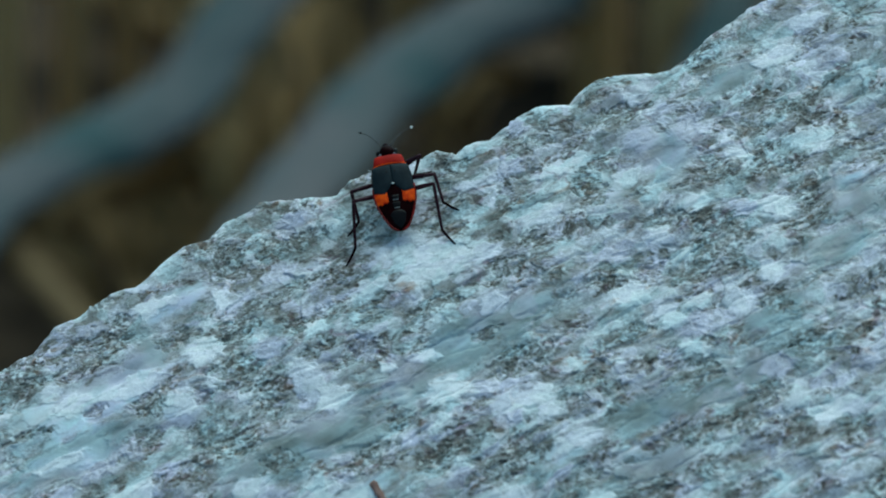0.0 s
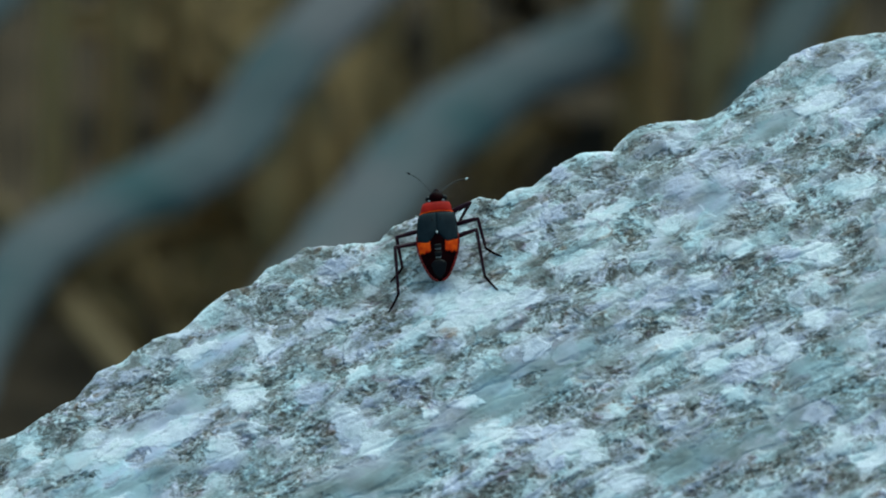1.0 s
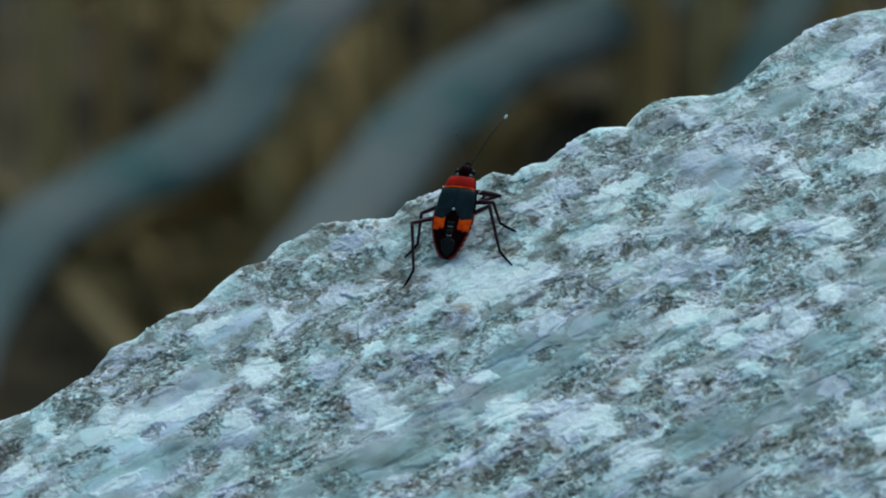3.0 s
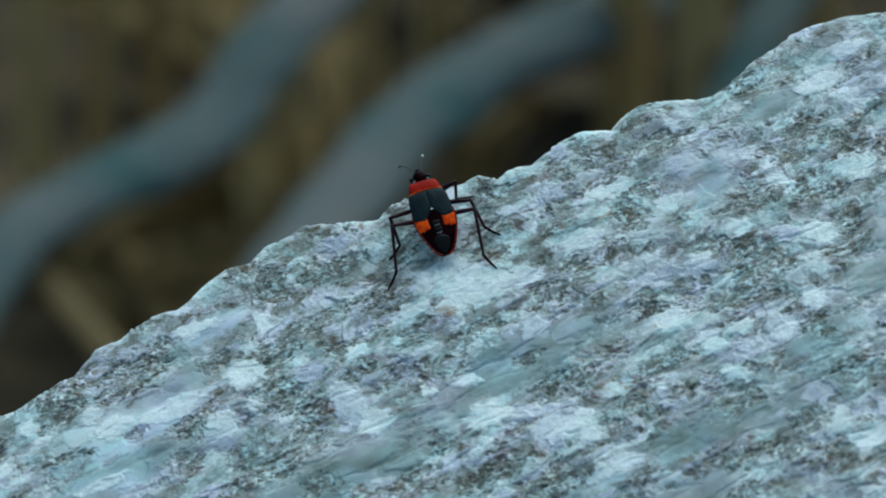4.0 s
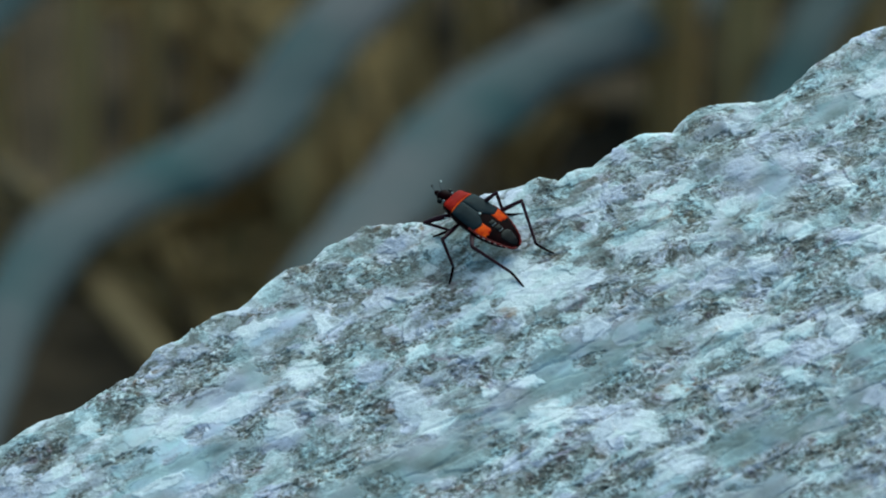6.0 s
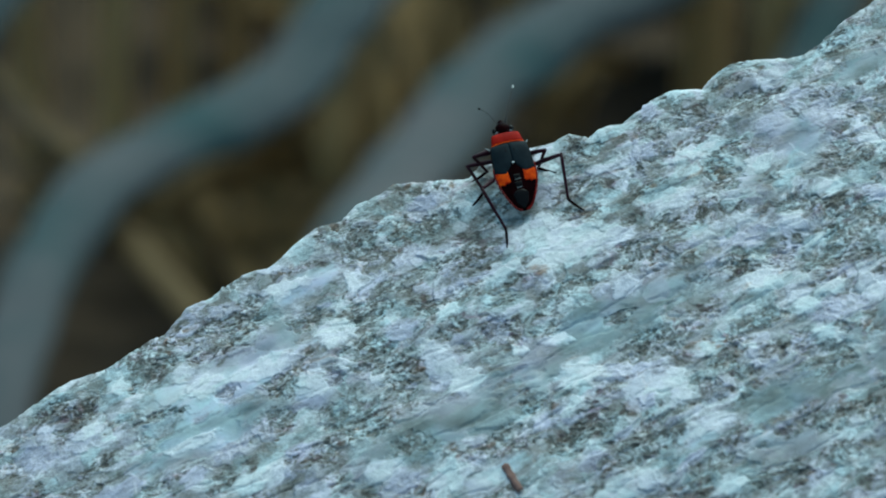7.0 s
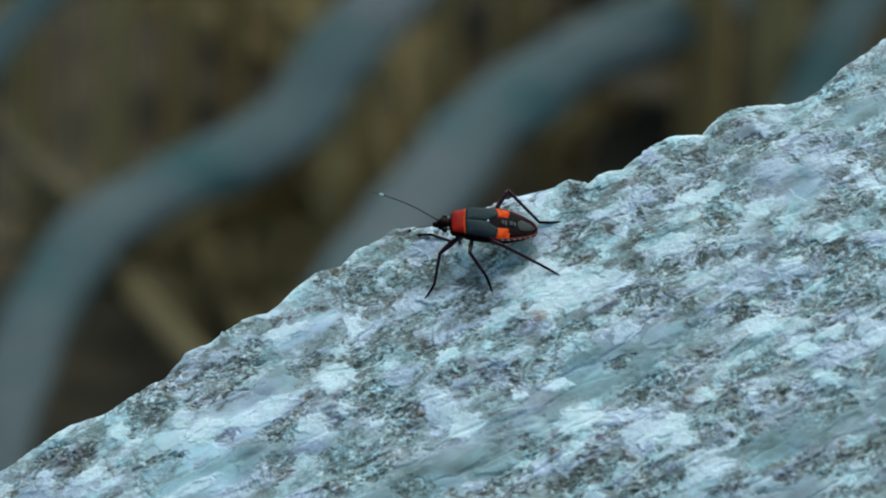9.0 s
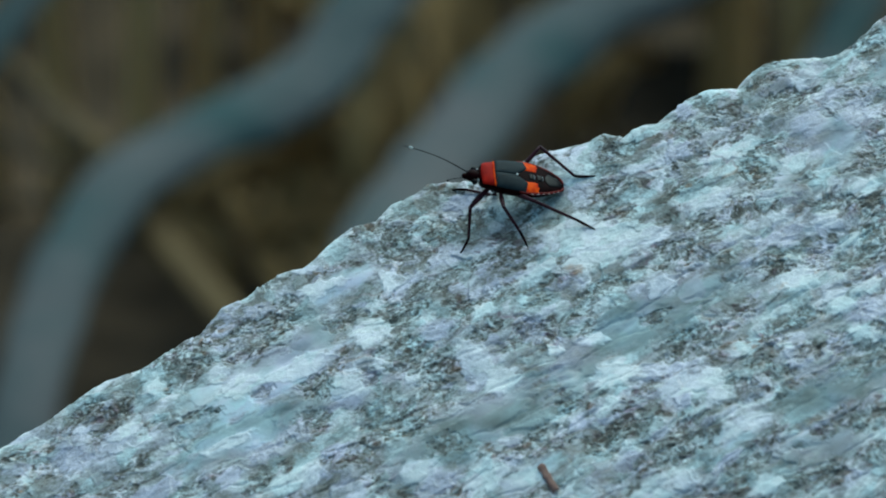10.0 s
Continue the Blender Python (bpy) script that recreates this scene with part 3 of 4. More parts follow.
def boulder():
    us = np.concatenate([np.linspace(-220, -70, 18), np.arange(-68, 60, 0.108), np.linspace(62, 220, 18)])
    arc = np.concatenate([np.linspace(-430, -8, 28), np.arange(-7, 74, 0.108), np.linspace(76, 620, 50)])
    fine = np.arange(-430, 620, 0.05)
    turn = turn_of(fine)
    back = np.concatenate([[0], np.cumsum(np.cos(turn[:-1]) * 0.05)])
    down = np.concatenate([[0], np.cumsum(np.sin(turn[:-1]) * 0.05)])
    zero = np.searchsorted(fine, 12.0)
    back, down = back - back[zero] + 12.0, down - down[zero]
    g, h = np.interp(arc, fine, back), np.interp(arc, fine, down)
    uu, gg = np.meshgrid(us, g)
    hh = np.meshgrid(us, h)[1]
    vv = crest(uu) - gg
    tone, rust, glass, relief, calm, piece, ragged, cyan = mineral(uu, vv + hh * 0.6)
    # the light that catches the broken edge is put into the tone
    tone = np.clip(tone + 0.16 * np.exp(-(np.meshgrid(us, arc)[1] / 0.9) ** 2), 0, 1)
    side = np.maximum(np.abs(uu + 3) - 78, 0)
    ww = hh + relief - side ** 2 * 0.03
    tn = np.meshgrid(us, turn_of(arc))[1]
    vv = vv + relief * np.sin(np.clip(tn, 0, 1.6)) * 0.8
    pts = np.stack([uu, vv, ww], -1).reshape(-1, 3) / 1000.0
    # nothing goes deeper than a little below the ground
    m3 = np.array(FACE.to_3x3())
    z = pts @ m3[2] + ORIGIN.z
    low = np.minimum(z + 0.03, 0)
    pts = pts - low[:, None] * m3[2][None, :]
    rows, cols = uu.shape
    idx = np.arange(rows * cols).reshape(rows, cols)
    quads = np.stack([idx[:-1, :-1], idx[1:, :-1], idx[1:, 1:], idx[:-1, 1:]], -1).reshape(-1, 4)
    corner = piece.reshape(-1)[quads]
    face_piece = np.where((corner == corner[:, :1]).all(1), corner[:, 0], -1)
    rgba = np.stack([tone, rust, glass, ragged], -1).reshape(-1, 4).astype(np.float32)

    def patch(name, faces):
        """A mesh of some of the rock's faces."""
        used, local = np.unique(faces, return_inverse=True)
        me = bpy.data.meshes.new(name)
        me.vertices.add(len(used))
        me.vertices.foreach_set("co", pts[used].ravel())
        me.loops.add(faces.size)
        me.loops.foreach_set("vertex_index", local.ravel())
        me.polygons.add(len(faces))
        me.polygons.foreach_set("loop_start", np.arange(0, faces.size, 4))
        me.polygons.foreach_set("use_smooth", np.ones(len(faces), bool))
        me.update(calc_edges=True)
        me.color_attributes.new("mineral", "FLOAT_COLOR", "POINT").data.foreach_set("color", rgba[used].ravel())
        me.attributes.new("calm", "FLOAT", "POINT").data.foreach_set("value", calm.ravel()[used].astype(np.float32))
        me.attributes.new("cyan", "FLOAT", "POINT").data.foreach_set("value", cyan.ravel()[used].astype(np.float32))
        me.materials.append(ROCK)
        return new(name, me)

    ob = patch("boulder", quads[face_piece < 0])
    ob.matrix_world = FACE
    for code in np.unique(face_piece[face_piece >= 0]):
        faces = quads[face_piece == code]
        if len(faces) < 40:
            continue
        name, label = (("quartz_grain", "pale white quartz grain"), ("mica_patch", "dark speckled mica patch"), ("quartz_vein", "smooth grey-green quartz vein"), ("feldspar_grain", "pale lilac feldspar grain"))[int(code) // 200]
        tagged(patch(name, faces), label).parent = ob
    small = np.isin(face_piece, [c for c in np.unique(face_piece) if c >= 0 and (face_piece == c).sum() < 40])
    if small.any():
        patch("mineral_speck", quads[small]).parent = ob
    return tagged(ob, "large pale grey speckled gneiss boulder with a broken crest", "rock")


boulder()


def surface(u, v):
    """The place on the rock's face at u, v (mm), in the rock's space (mm)."""
    ua, va = np.array([float(u)]), np.array([float(v)])
    gap = crest(ua) - va
    arc = np.arange(-8, 40, 0.05)
    turn = turn_of(arc)
    g, h = np.cumsum(np.cos(turn) * 0.05), np.cumsum(np.sin(turn) * 0.05)
    k = np.searchsorted(arc, 12.0)
    g, h = g - g[k] + 12.0, h - h[k]
    sag = float(np.interp(gap[0], g, h))
    return Vector((float(u), float(v), sag + float(mineral(ua, va)[3][0])))


def bark_flake(u, v, length, width, turn):
    """A curled brown chip that lies on the face."""
    bm = bmesh.new()
    n, m = 10, 5
    levels = []
    for up in (0.02, -0.10):
        levels.append([[bm.verts.new(Vector((width * (0.5 + 0.06 * math.sin(i * 1.9)) * (k / m * 2 - 1), length * (i / n - 0.5), up + 0.18 * (1 - (k / m * 2 - 1) ** 2) + 0.05 * math.sin(i * 0.7 + k))) * 0.001) for k in range(m + 1)] for i in range(n + 1)])
    for i in range(n):
        for k in range(m):
            for grid in levels:
                bm.faces.new((grid[i][k], grid[i][k + 1], grid[i + 1][k + 1], grid[i + 1][k]))
    rim = [(i, 0) for i in range(n)] + [(n, k) for k in range(m)] + [(i, m) for i in range(n, 0, -1)] + [(0, k) for k in range(m, 0, -1)]
    for (a, b), (c, d) in zip(rim, rim[1:] + rim[:1]):
        bm.faces.new((levels[0][a][b], levels[0][c][d], levels[1][c][d], levels[1][a][b]))
    chip = part("bark_flake", bm, CHIP)
    place = surface(u, v) / 1000
    chip.matrix_world = FACE @ pose(place.x, place.y, place.z + 0.0001, 0, 0, turn)
    return tagged(chip, "small reddish-brown bark flake lying on the boulder", "bark flake")


bark_flake(-17.04, -37.80, 3.93, 0.75, 178.7)


# ---------- behind the rock: fallen branches, stalks, grass ----------
def tube(bm, pts, radii, sides=10, wobble=0.0, caps=True, flat=1.0):
    """A tapered tube through the points; flat: how thick it is from above and the front, against its width."""
    face = Vector((0, -0.55, 0.83))
    rings = []
    for i, p in enumerate(pts):
        d = (pts[min(i + 1, len(pts) - 1)] - pts[max(i - 1, 0)]).normalized()
        x = d.orthogonal().normalized()
        if rings:
            x = (last_x - d * last_x.dot(d)).normalized()
        last_x = x
        y = d.cross(x)
        rings.append([])
        for k in range(sides):
            ang = 2 * math.pi * k / sides
            r = radii[i] * (1 + wobble * noise.noise(p * 60 + Vector((ang, 0, 0))))
            out = (x * math.cos(ang) + y * math.sin(ang)) * r
            rings[-1].append(bm.verts.new(p + out - face * out.dot(face) * (1 - flat)))
    for a, b in zip(rings, rings[1:]):
        for k in range(sides):
            bm.faces.new((a[k], a[(k + 1) % sides], b[(k + 1) % sides], b[k]))
    if caps:
        bm.faces.new(rings[0][::-1])
        bm.faces.new(rings[-1])


def smooth_line(pts, steps=6):
    """Catmull-Rom through the points."""
    pts = [Vector(p) for p in pts]
    ext = [pts[0] * 2 - pts[1], *pts, pts[-1] * 2 - pts[-2]]
    out = []
    for i in range(1, len(ext) - 2):
        a, b, c, d = ext[i - 1:i + 3]
        for k in range(steps):
            t = k / steps
            out.append(0.5 * ((2 * b) + (c - a) * t + (2 * a - 5 * b + 4 * c - d) * t * t + (3 * b - a - 3 * c + d) * t ** 3))
    return out + [pts[-1]]


def branch(name, pts, r0, r1, mat, label, category="branch"):
    line = smooth_line(pts)
    bm = bmesh.new()
    n = len(line)
    tube(bm, line, [r0 + (r1 - r0) * i / (n - 1) for i in range(n)], 16, 0.25, flat=0.4)
    return tagged(part(name, bm, mat), label, category, "branches behind the rock")


branch("branch", [(-0.016, 1.63, 0.0688), (-0.051, 1.543, 0.0528), (-0.062, 1.514, 0.0448), (-0.076, 1.487, 0.0408), (-0.092, 1.46, 0.0418), (-0.108, 1.433, 0.0408), (-0.117, 1.405, 0.0358), (-0.122, 1.376, 0.0298), (-0.127, 1.33, 0.0138), (-0.131, 1.28, -0.0152)], 0.0100, 0.0076, BARK, "weathered blue-grey branch lying bent on the ground")
branch("twig", [(-0.124, 1.462, 0.043), (-0.102, 1.425, 0.031), (-0.087, 1.398, 0.0245), (-0.062, 1.35, 0.012), (-0.03, 1.29, -0.010)], 0.0036, 0.0042, TWIG, "thin brown twig forking off a grey branch", "twig")
branch("twig", [(-0.18, 1.56, 0.05), (-0.154, 1.514, 0.053), (-0.134, 1.477, 0.049), (-0.114, 1.44, 0.044)], 0.0022, 0.003, TWIG, "thin dull twig resting against a branch", "twig")
branch("branch", [(0.069, 1.67, 0.048), (0.033, 1.602, 0.042), (0.004, 1.561, 0.04), (-0.016, 1.521, 0.038), (-0.028, 1.48, 0.037), (-0.04, 1.438, 0.034), (-0.049, 1.396, 0.033), (-0.061, 1.33, 0.018), (-0.076, 1.25, -0.013)], 0.0112, 0.0096, DULL_BARK, "weathered grey branch lying on the leaf litter")
branch("branch", [(0.12, 1.70, 0.07), (0.094, 1.624, 0.055), (0.079, 1.587, 0.047), (0.068, 1.55, 0.04), (0.061, 1.514, 0.037), (0.05, 1.45, 0.02), (0.04, 1.38, -0.01)], 0.007, 0.0075, DAMP_BARK, "dull grey branch leaning on the leaf litter")
branch("branch", [(-0.20, 1.36, -0.01), (-0.157, 1.42, 0.052), (-0.133, 1.47, 0.077), (-0.120, 1.499, 0.084), (-0.111, 1.528, 0.089), (-0.085, 1.6, 0.1)], 0.0052, 0.005, DAMP_BARK, "damp dark grey branch arching above the ground")


for pts in ([(-0.119, 1.44, 0.046), (-0.142, 1.462, 0.062), (-0.170, 1.485, 0.074)], [(-0.121, 1.435, 0.041), (-0.145, 1.45, 0.047), (-0.172, 1.466, 0.054)],
            [(-0.122, 1.43, 0.036), (-0.146, 1.437, 0.034), (-0.172, 1.446, 0.035)]):
    branch("twig", pts, 0.0016, 0.0011, SHADE_AND_TWIG, "thin dark dead twig fanning out from a branch", "twig")


def stalk(x, y, height, r, lean):
    pts = [(x, y, -0.02), (x + lean * 0.3, y, height * 0.35), (x + lean * 0.7, y + 0.01, height * 0.7), (x + lean, y + 0.015, height)]
    line = smooth_line(pts, 4)
    bm = bmesh.new()
    tube(bm, line, [r * (1 - 0.4 * i / (len(line) - 1)) for i in range(len(line))], 8, 0.3)
    tagged(part("dry_stalk", bm, STRAW), "dry brown upright plant stalk behind the rock" if height > 0.1 else "broken dry brown stub of a plant stalk", "stalk", "dry stalks behind the rock")


# x, y, height, radius, lean
for row in [(-0.172, 1.56, 0.30, 0.0042, -0.05), (-0.152, 1.575, 0.28, 0.0036, -0.04), (-0.134, 1.57, 0.34, 0.0046, -0.02), (-0.115, 1.565, 0.30, 0.0046, 0.015), (-0.099, 1.575, 0.36, 0.0040, 0.02),
            (-0.085, 1.59, 0.32, 0.0042, 0.015), (-0.070, 1.565, 0.05, 0.0045, 0.004), (-0.056, 1.530, 0.036, 0.0060, 0.003), (-0.043, 1.545, 0.045, 0.0050, -0.003), (-0.030, 1.60, 0.055, 0.0045, 0.004),
            (0.040, 1.60, 0.33, 0.0075, 0.01), (0.058, 1.575, 0.30, 0.0070, 0.012), (-0.010, 1.66, 0.30, 0.0065, 0.004), (0.094, 1.66, 0.32, 0.006, 0.01)]:
    stalk(*row)


def dead_leaf(x, y, length, width, turn, curl, mat=LEAF):
    """A dry leaf, curled up along its edges, with a raised midrib."""
    bm = bmesh.new()
    n, m = 10, 6
    grid = []
    for i in range(n + 1):
        t = i / n
        w = width * math.sin(math.pi * min(1, t * 0.96 + 0.02)) ** 0.8
        grid.append([bm.verts.new((w * (k / m * 2 - 1), length * (t - 0.5), 0.004 + curl * (k / m * 2 - 1) ** 2 + 0.012 * math.sin(t * 2.6) + 0.002 * noise.noise((x * 90 + k, y * 90 + i, 0)))) for k in range(m + 1)])
    for i in range(n):
        for k in range(m):
            bm.faces.new((grid[i][k], grid[i][k + 1], grid[i + 1][k + 1], grid[i + 1][k]))
    bmesh.ops.solidify(bm, geom=bm.faces[:], thickness=0.0006)
    leaf = part("dead_leaf", bm, mat)
    leaf.matrix_world = pose(x, y, height(x, y) + 0.006, 12, 0, turn)
    tagged(leaf, "curled dry brown leaf lying on the ground" if mat is LEAF else "blackish leaf standing in for shade among the litter", "leaf", "dry leaves behind the rock")
    bm = bmesh.new()
    tube(bm, [Vector((0, length * (k / 6 - 0.56), 0.006 + 0.012 * math.sin(max(0, k / 6 - 0.06) * 2.6))) for k in range(7)], [0.0012] * 6 + [0.0005], 6)
    part("midrib", bm, TWIG, leaf, "pale brown midrib and stem")


LEAVES = [(-0.047, 1.66, 0.08, 0.026, 20), (-0.060, 1.60, 0.07, 0.018, -30), (-0.08, 1.76, 0.08, 0.024, 10),
          (-0.052, 1.55, 0.06, 0.014, 35), (-0.02, 1.78, 0.07, 0.02, -50), (0.06, 1.80, 0.08, 0.02, 25),
          (-0.16, 1.72, 0.07, 0.02, -40), (-0.10, 1.70, 0.06, 0.018, 80),
          (-0.080, 1.515, 0.045, 0.012, 15), (-0.064, 1.520, 0.045, 0.011, -20), (-0.099, 1.497, 0.04, 0.010, 40), (-0.058, 1.588, 0.04, 0.012, -15), (-0.088, 1.535, 0.05, 0.012, -50), (-0.020, 1.575, 0.03, 0.008, 0), (-0.004, 1.605, 0.045, 0.012, 30), (0.010, 1.585, 0.04, 0.010, -40), (-0.070, 1.497, 0.035, 0.009, 10), (-0.047, 1.510, 0.035, 0.009, -25), (-0.060, 1.545, 0.04, 0.011, 60), (-0.068, 1.470, 0.05, 0.014, 25), (-0.050, 1.475, 0.04, 0.012, -30)]
for x, y, length, width, turn in LEAVES:
    dead_leaf(x, y, length, width, turn, 0.006)
# dark leaves added in place of deep shade in the hollow
for x, y, turn in [(0.028, 1.640, 110), (0.036, 1.675, 60), (0.012, 1.672, 95)]:
    dead_leaf(x, y, 0.062, 0.019, turn, 0.003, SHADE_AND_TWIG)
# dark leaves among these darken the gaps between the stalks
leaf_rng = random.Random(3)
for _ in range(46):
    dead_leaf(leaf_rng.uniform(-0.5, 0.4), leaf_rng.uniform(1.76, 2.3), leaf_rng.uniform(0.05, 0.09), leaf_rng.uniform(0.012, 0.024), leaf_rng.uniform(0, 360), leaf_rng.uniform(0.002, 0.01), leaf_rng.choice((LEAF, SHADE_AND_TWIG, SHADE_AND_TWIG)))


def dry_grass():
    rng = random.Random(5)
    bm = bmesh.new()
    for _ in range(230):
        x, y = rng.uniform(-0.7, 0.7), rng.uniform(1.72, 2.6)
        h, w, lean, turn = rng.uniform(0.12, 0.4), rng.uniform(0.0012, 0.003), rng.uniform(-0.08, 0.08), rng.uniform(0, 3.1)
        dx, dy = math.cos(turn) * w, math.sin(turn) * w
        prev = None
        for k in range(5):
            t = k / 4
            c = Vector((x + lean * t * t, y + 0.04 * t * t, -0.02 + h * t))
            s = 1 - 0.85 * t
            row = [bm.verts.new(c + Vector((dx, dy, 0)) * s), bm.verts.new(c + Vector((-dy, dx, 0)) * 0.25 * s), bm.verts.new(c - Vector((dx, dy, 0)) * s)]
            if prev:
                bm.faces.new((prev[0], prev[1], row[1], row[0]))
                bm.faces.new((prev[1], prev[2], row[2], row[1]))
            prev = row
    tagged(part("dry_grass", bm, STRAW), "dry brown grass standing among leaf litter", "grass", kind="stuff")


dry_grass()

# ---------- the insect (its own space: y to the head, x to its right, z up; mm) ----------
MM = 0.001
Y_KNOTS = [-5.5, -5.2, -4.7, -3.8, -2.6, -1.6, -0.4, 0.8, 1.6, 2.0, 2.7, 3.2, 3.3]
HALF_W = [0.14, 0.72, 1.10, 1.55, 1.95, 2.12, 2.10, 2.02, 1.88, 1.66, 1.52, 1.36, 1.10]
TOP = [0.05, 0.22, 0.40, 0.62, 0.80, 0.88, 0.97, 1.04, 1.02, 0.95, 0.85, 0.70, 0.50]
MARGIN = 0.68  # how high the sharp side edge stands, as a share of the back's height
BELLY = [0.05, 0.25, 0.45, 0.75, 0.95, 1.05, 1.05, 1.00, 0.95, 0.90, 0.80, 0.70, 0.50]


def top_of(f, y):
    """The back's surface at the fraction f of the half-width."""
    w, h = np.interp(y, Y_KNOTS, HALF_W), np.interp(y, Y_KNOTS, TOP)
    return Vector((w * f, y, h * (MARGIN + (1 - MARGIN) * max(0.0, 1 - abs(f) ** 2.4) ** 0.6))), w


def loft(bm, y0, y1, rows=40, sides=28):
    rings = []
    for j in range(rows + 1):
        y = y0 + (y1 - y0) * j / rows
        w, h, b = (np.interp(y, Y_KNOTS, k) for k in (HALF_W, TOP, BELLY))
        ring = []
        for k in range(sides):
            a = 2 * math.pi * k / sides
            c, s = math.cos(a), math.sin(a)
            z = h * MARGIN + (h * (1 - MARGIN) if s > 0 else h * MARGIN + b) * math.copysign(abs(s) ** 0.9, s)
            ring.append(bm.verts.new(Vector((w * math.copysign(abs(c) ** 0.9, c), y, z)) * MM))
        rings.append(ring)
    for a, b in zip(rings, rings[1:]):
        for k in range(sides):
            bm.faces.new((a[k], a[(k + 1) % sides], b[(k + 1) % sides], b[k]))
    bm.faces.new(rings[0])
    bm.faces.new(rings[-1][::-1])


def plate(f0, f1, ya, yb, lift=0.07, nf=14, ny=12):
    """A plate that lies on the back between f0 and f1, from ya(f) to yb(f), domed and thick."""
    bm = bmesh.new()
    grids = []
    for level in (1, 0):
        grid = []
        for i in range(nf + 1):
            f = f0 + (f1 - f0) * i / nf
            row = []
            for j in range(ny + 1):
                y = ya(f) + (yb(f) - ya(f)) * j / ny
                p, w = top_of(max(-0.995, min(0.995, f)), y)
                rim = min(1.0, 3.2 * min(i, nf - i) / nf, 3.2 * min(j, ny - j) / ny)
                up = lift * (0.35 + 0.65 * rim ** 0.5) if level else -0.12
                out = Vector((f * 0.3, 0, 1)).normalized()
                row.append(bm.verts.new((p + out * up) * MM))
            grid.append(row)
        grids.append(grid)
    top, low = grids
    for i in range(nf):
        for j in range(ny):
            bm.faces.new((top[i][j], top[i + 1][j], top[i + 1][j + 1], top[i][j + 1]))
            bm.faces.new((low[i][j], low[i][j + 1], low[i + 1][j + 1], low[i + 1][j]))
    ring = [(i, 0) for i in range(nf)] + [(nf, j) for j in range(ny)] + [(i, ny) for i in range(nf, 0, -1)] + [(0, j) for j in range(ny, 0, -1)]
    for (a, b), (c, d) in zip(ring, ring[1:] + ring[:1]):
        bm.faces.new((top[a][b], low[a][b], low[c][d], top[c][d]))
    return bm


def ball(centre, size, segs=14):
    bm = bmesh.new()
    bmesh.ops.create_uvsphere(bm, u_segments=segs, v_segments=segs // 2 + 2, radius=1)
    for v in bm.verts:
        v.co = (Vector(centre) + Vector((v.co.x * size[0], v.co.y * size[1], v.co.z * size[2]))) * MM
    return bm


LEGS = {  # hip, femur, tibia and tarsus lengths (mm)
    "fore_left": ((-0.75, 2.2, -0.7), 2.9, 3.1, 1.8), "mid_left": ((-0.9, 1.0, -0.8), 3.5, 3.1, 1.9), "hind_left": ((-0.95, -0.5, -0.8), 4.5, 4.7, 2.1),
    "fore_right": ((0.75, 2.2, -0.7), 2.9, 3.1, 1.8), "mid_right": ((0.9, 1.0, -0.8), 3.5, 3.1, 1.9), "hind_right": ((0.95, -0.5, -0.8), 4.5, 4.7, 2.1),
}
FEELER_BASE = {"left": Vector((-0.38, 4.5, 0.15)), "right": Vector((0.38, 4.5, 0.15))}
FEELER_LENGTH = 6.6


def limb(length, r0, r1, r2, bow=0.0):
    """A leg segment along +y, thick r0 at its root, r1 in its middle, r2 at its end, with rounded joints."""
    bm = bmesh.new()
    n = 9
    pts = [Vector((0, length * i / n, bow * math.sin(math.pi * i / n))) * MM for i in range(n + 1)]
    rad = [(r0 + (r1 - r0) * min(1, 2 * i / n) + (r2 - r1) * max(0, 2 * i / n - 1)) * MM for i in range(n + 1)]
    tube(bm, pts, rad, 9)
    for c, r in ((pts[0], r0), (pts[-1], r2)):
        bmesh.ops.create_icosphere(bm, subdivisions=1, radius=r * MM * 1.08, matrix=Matrix.Translation(c))
    return bm


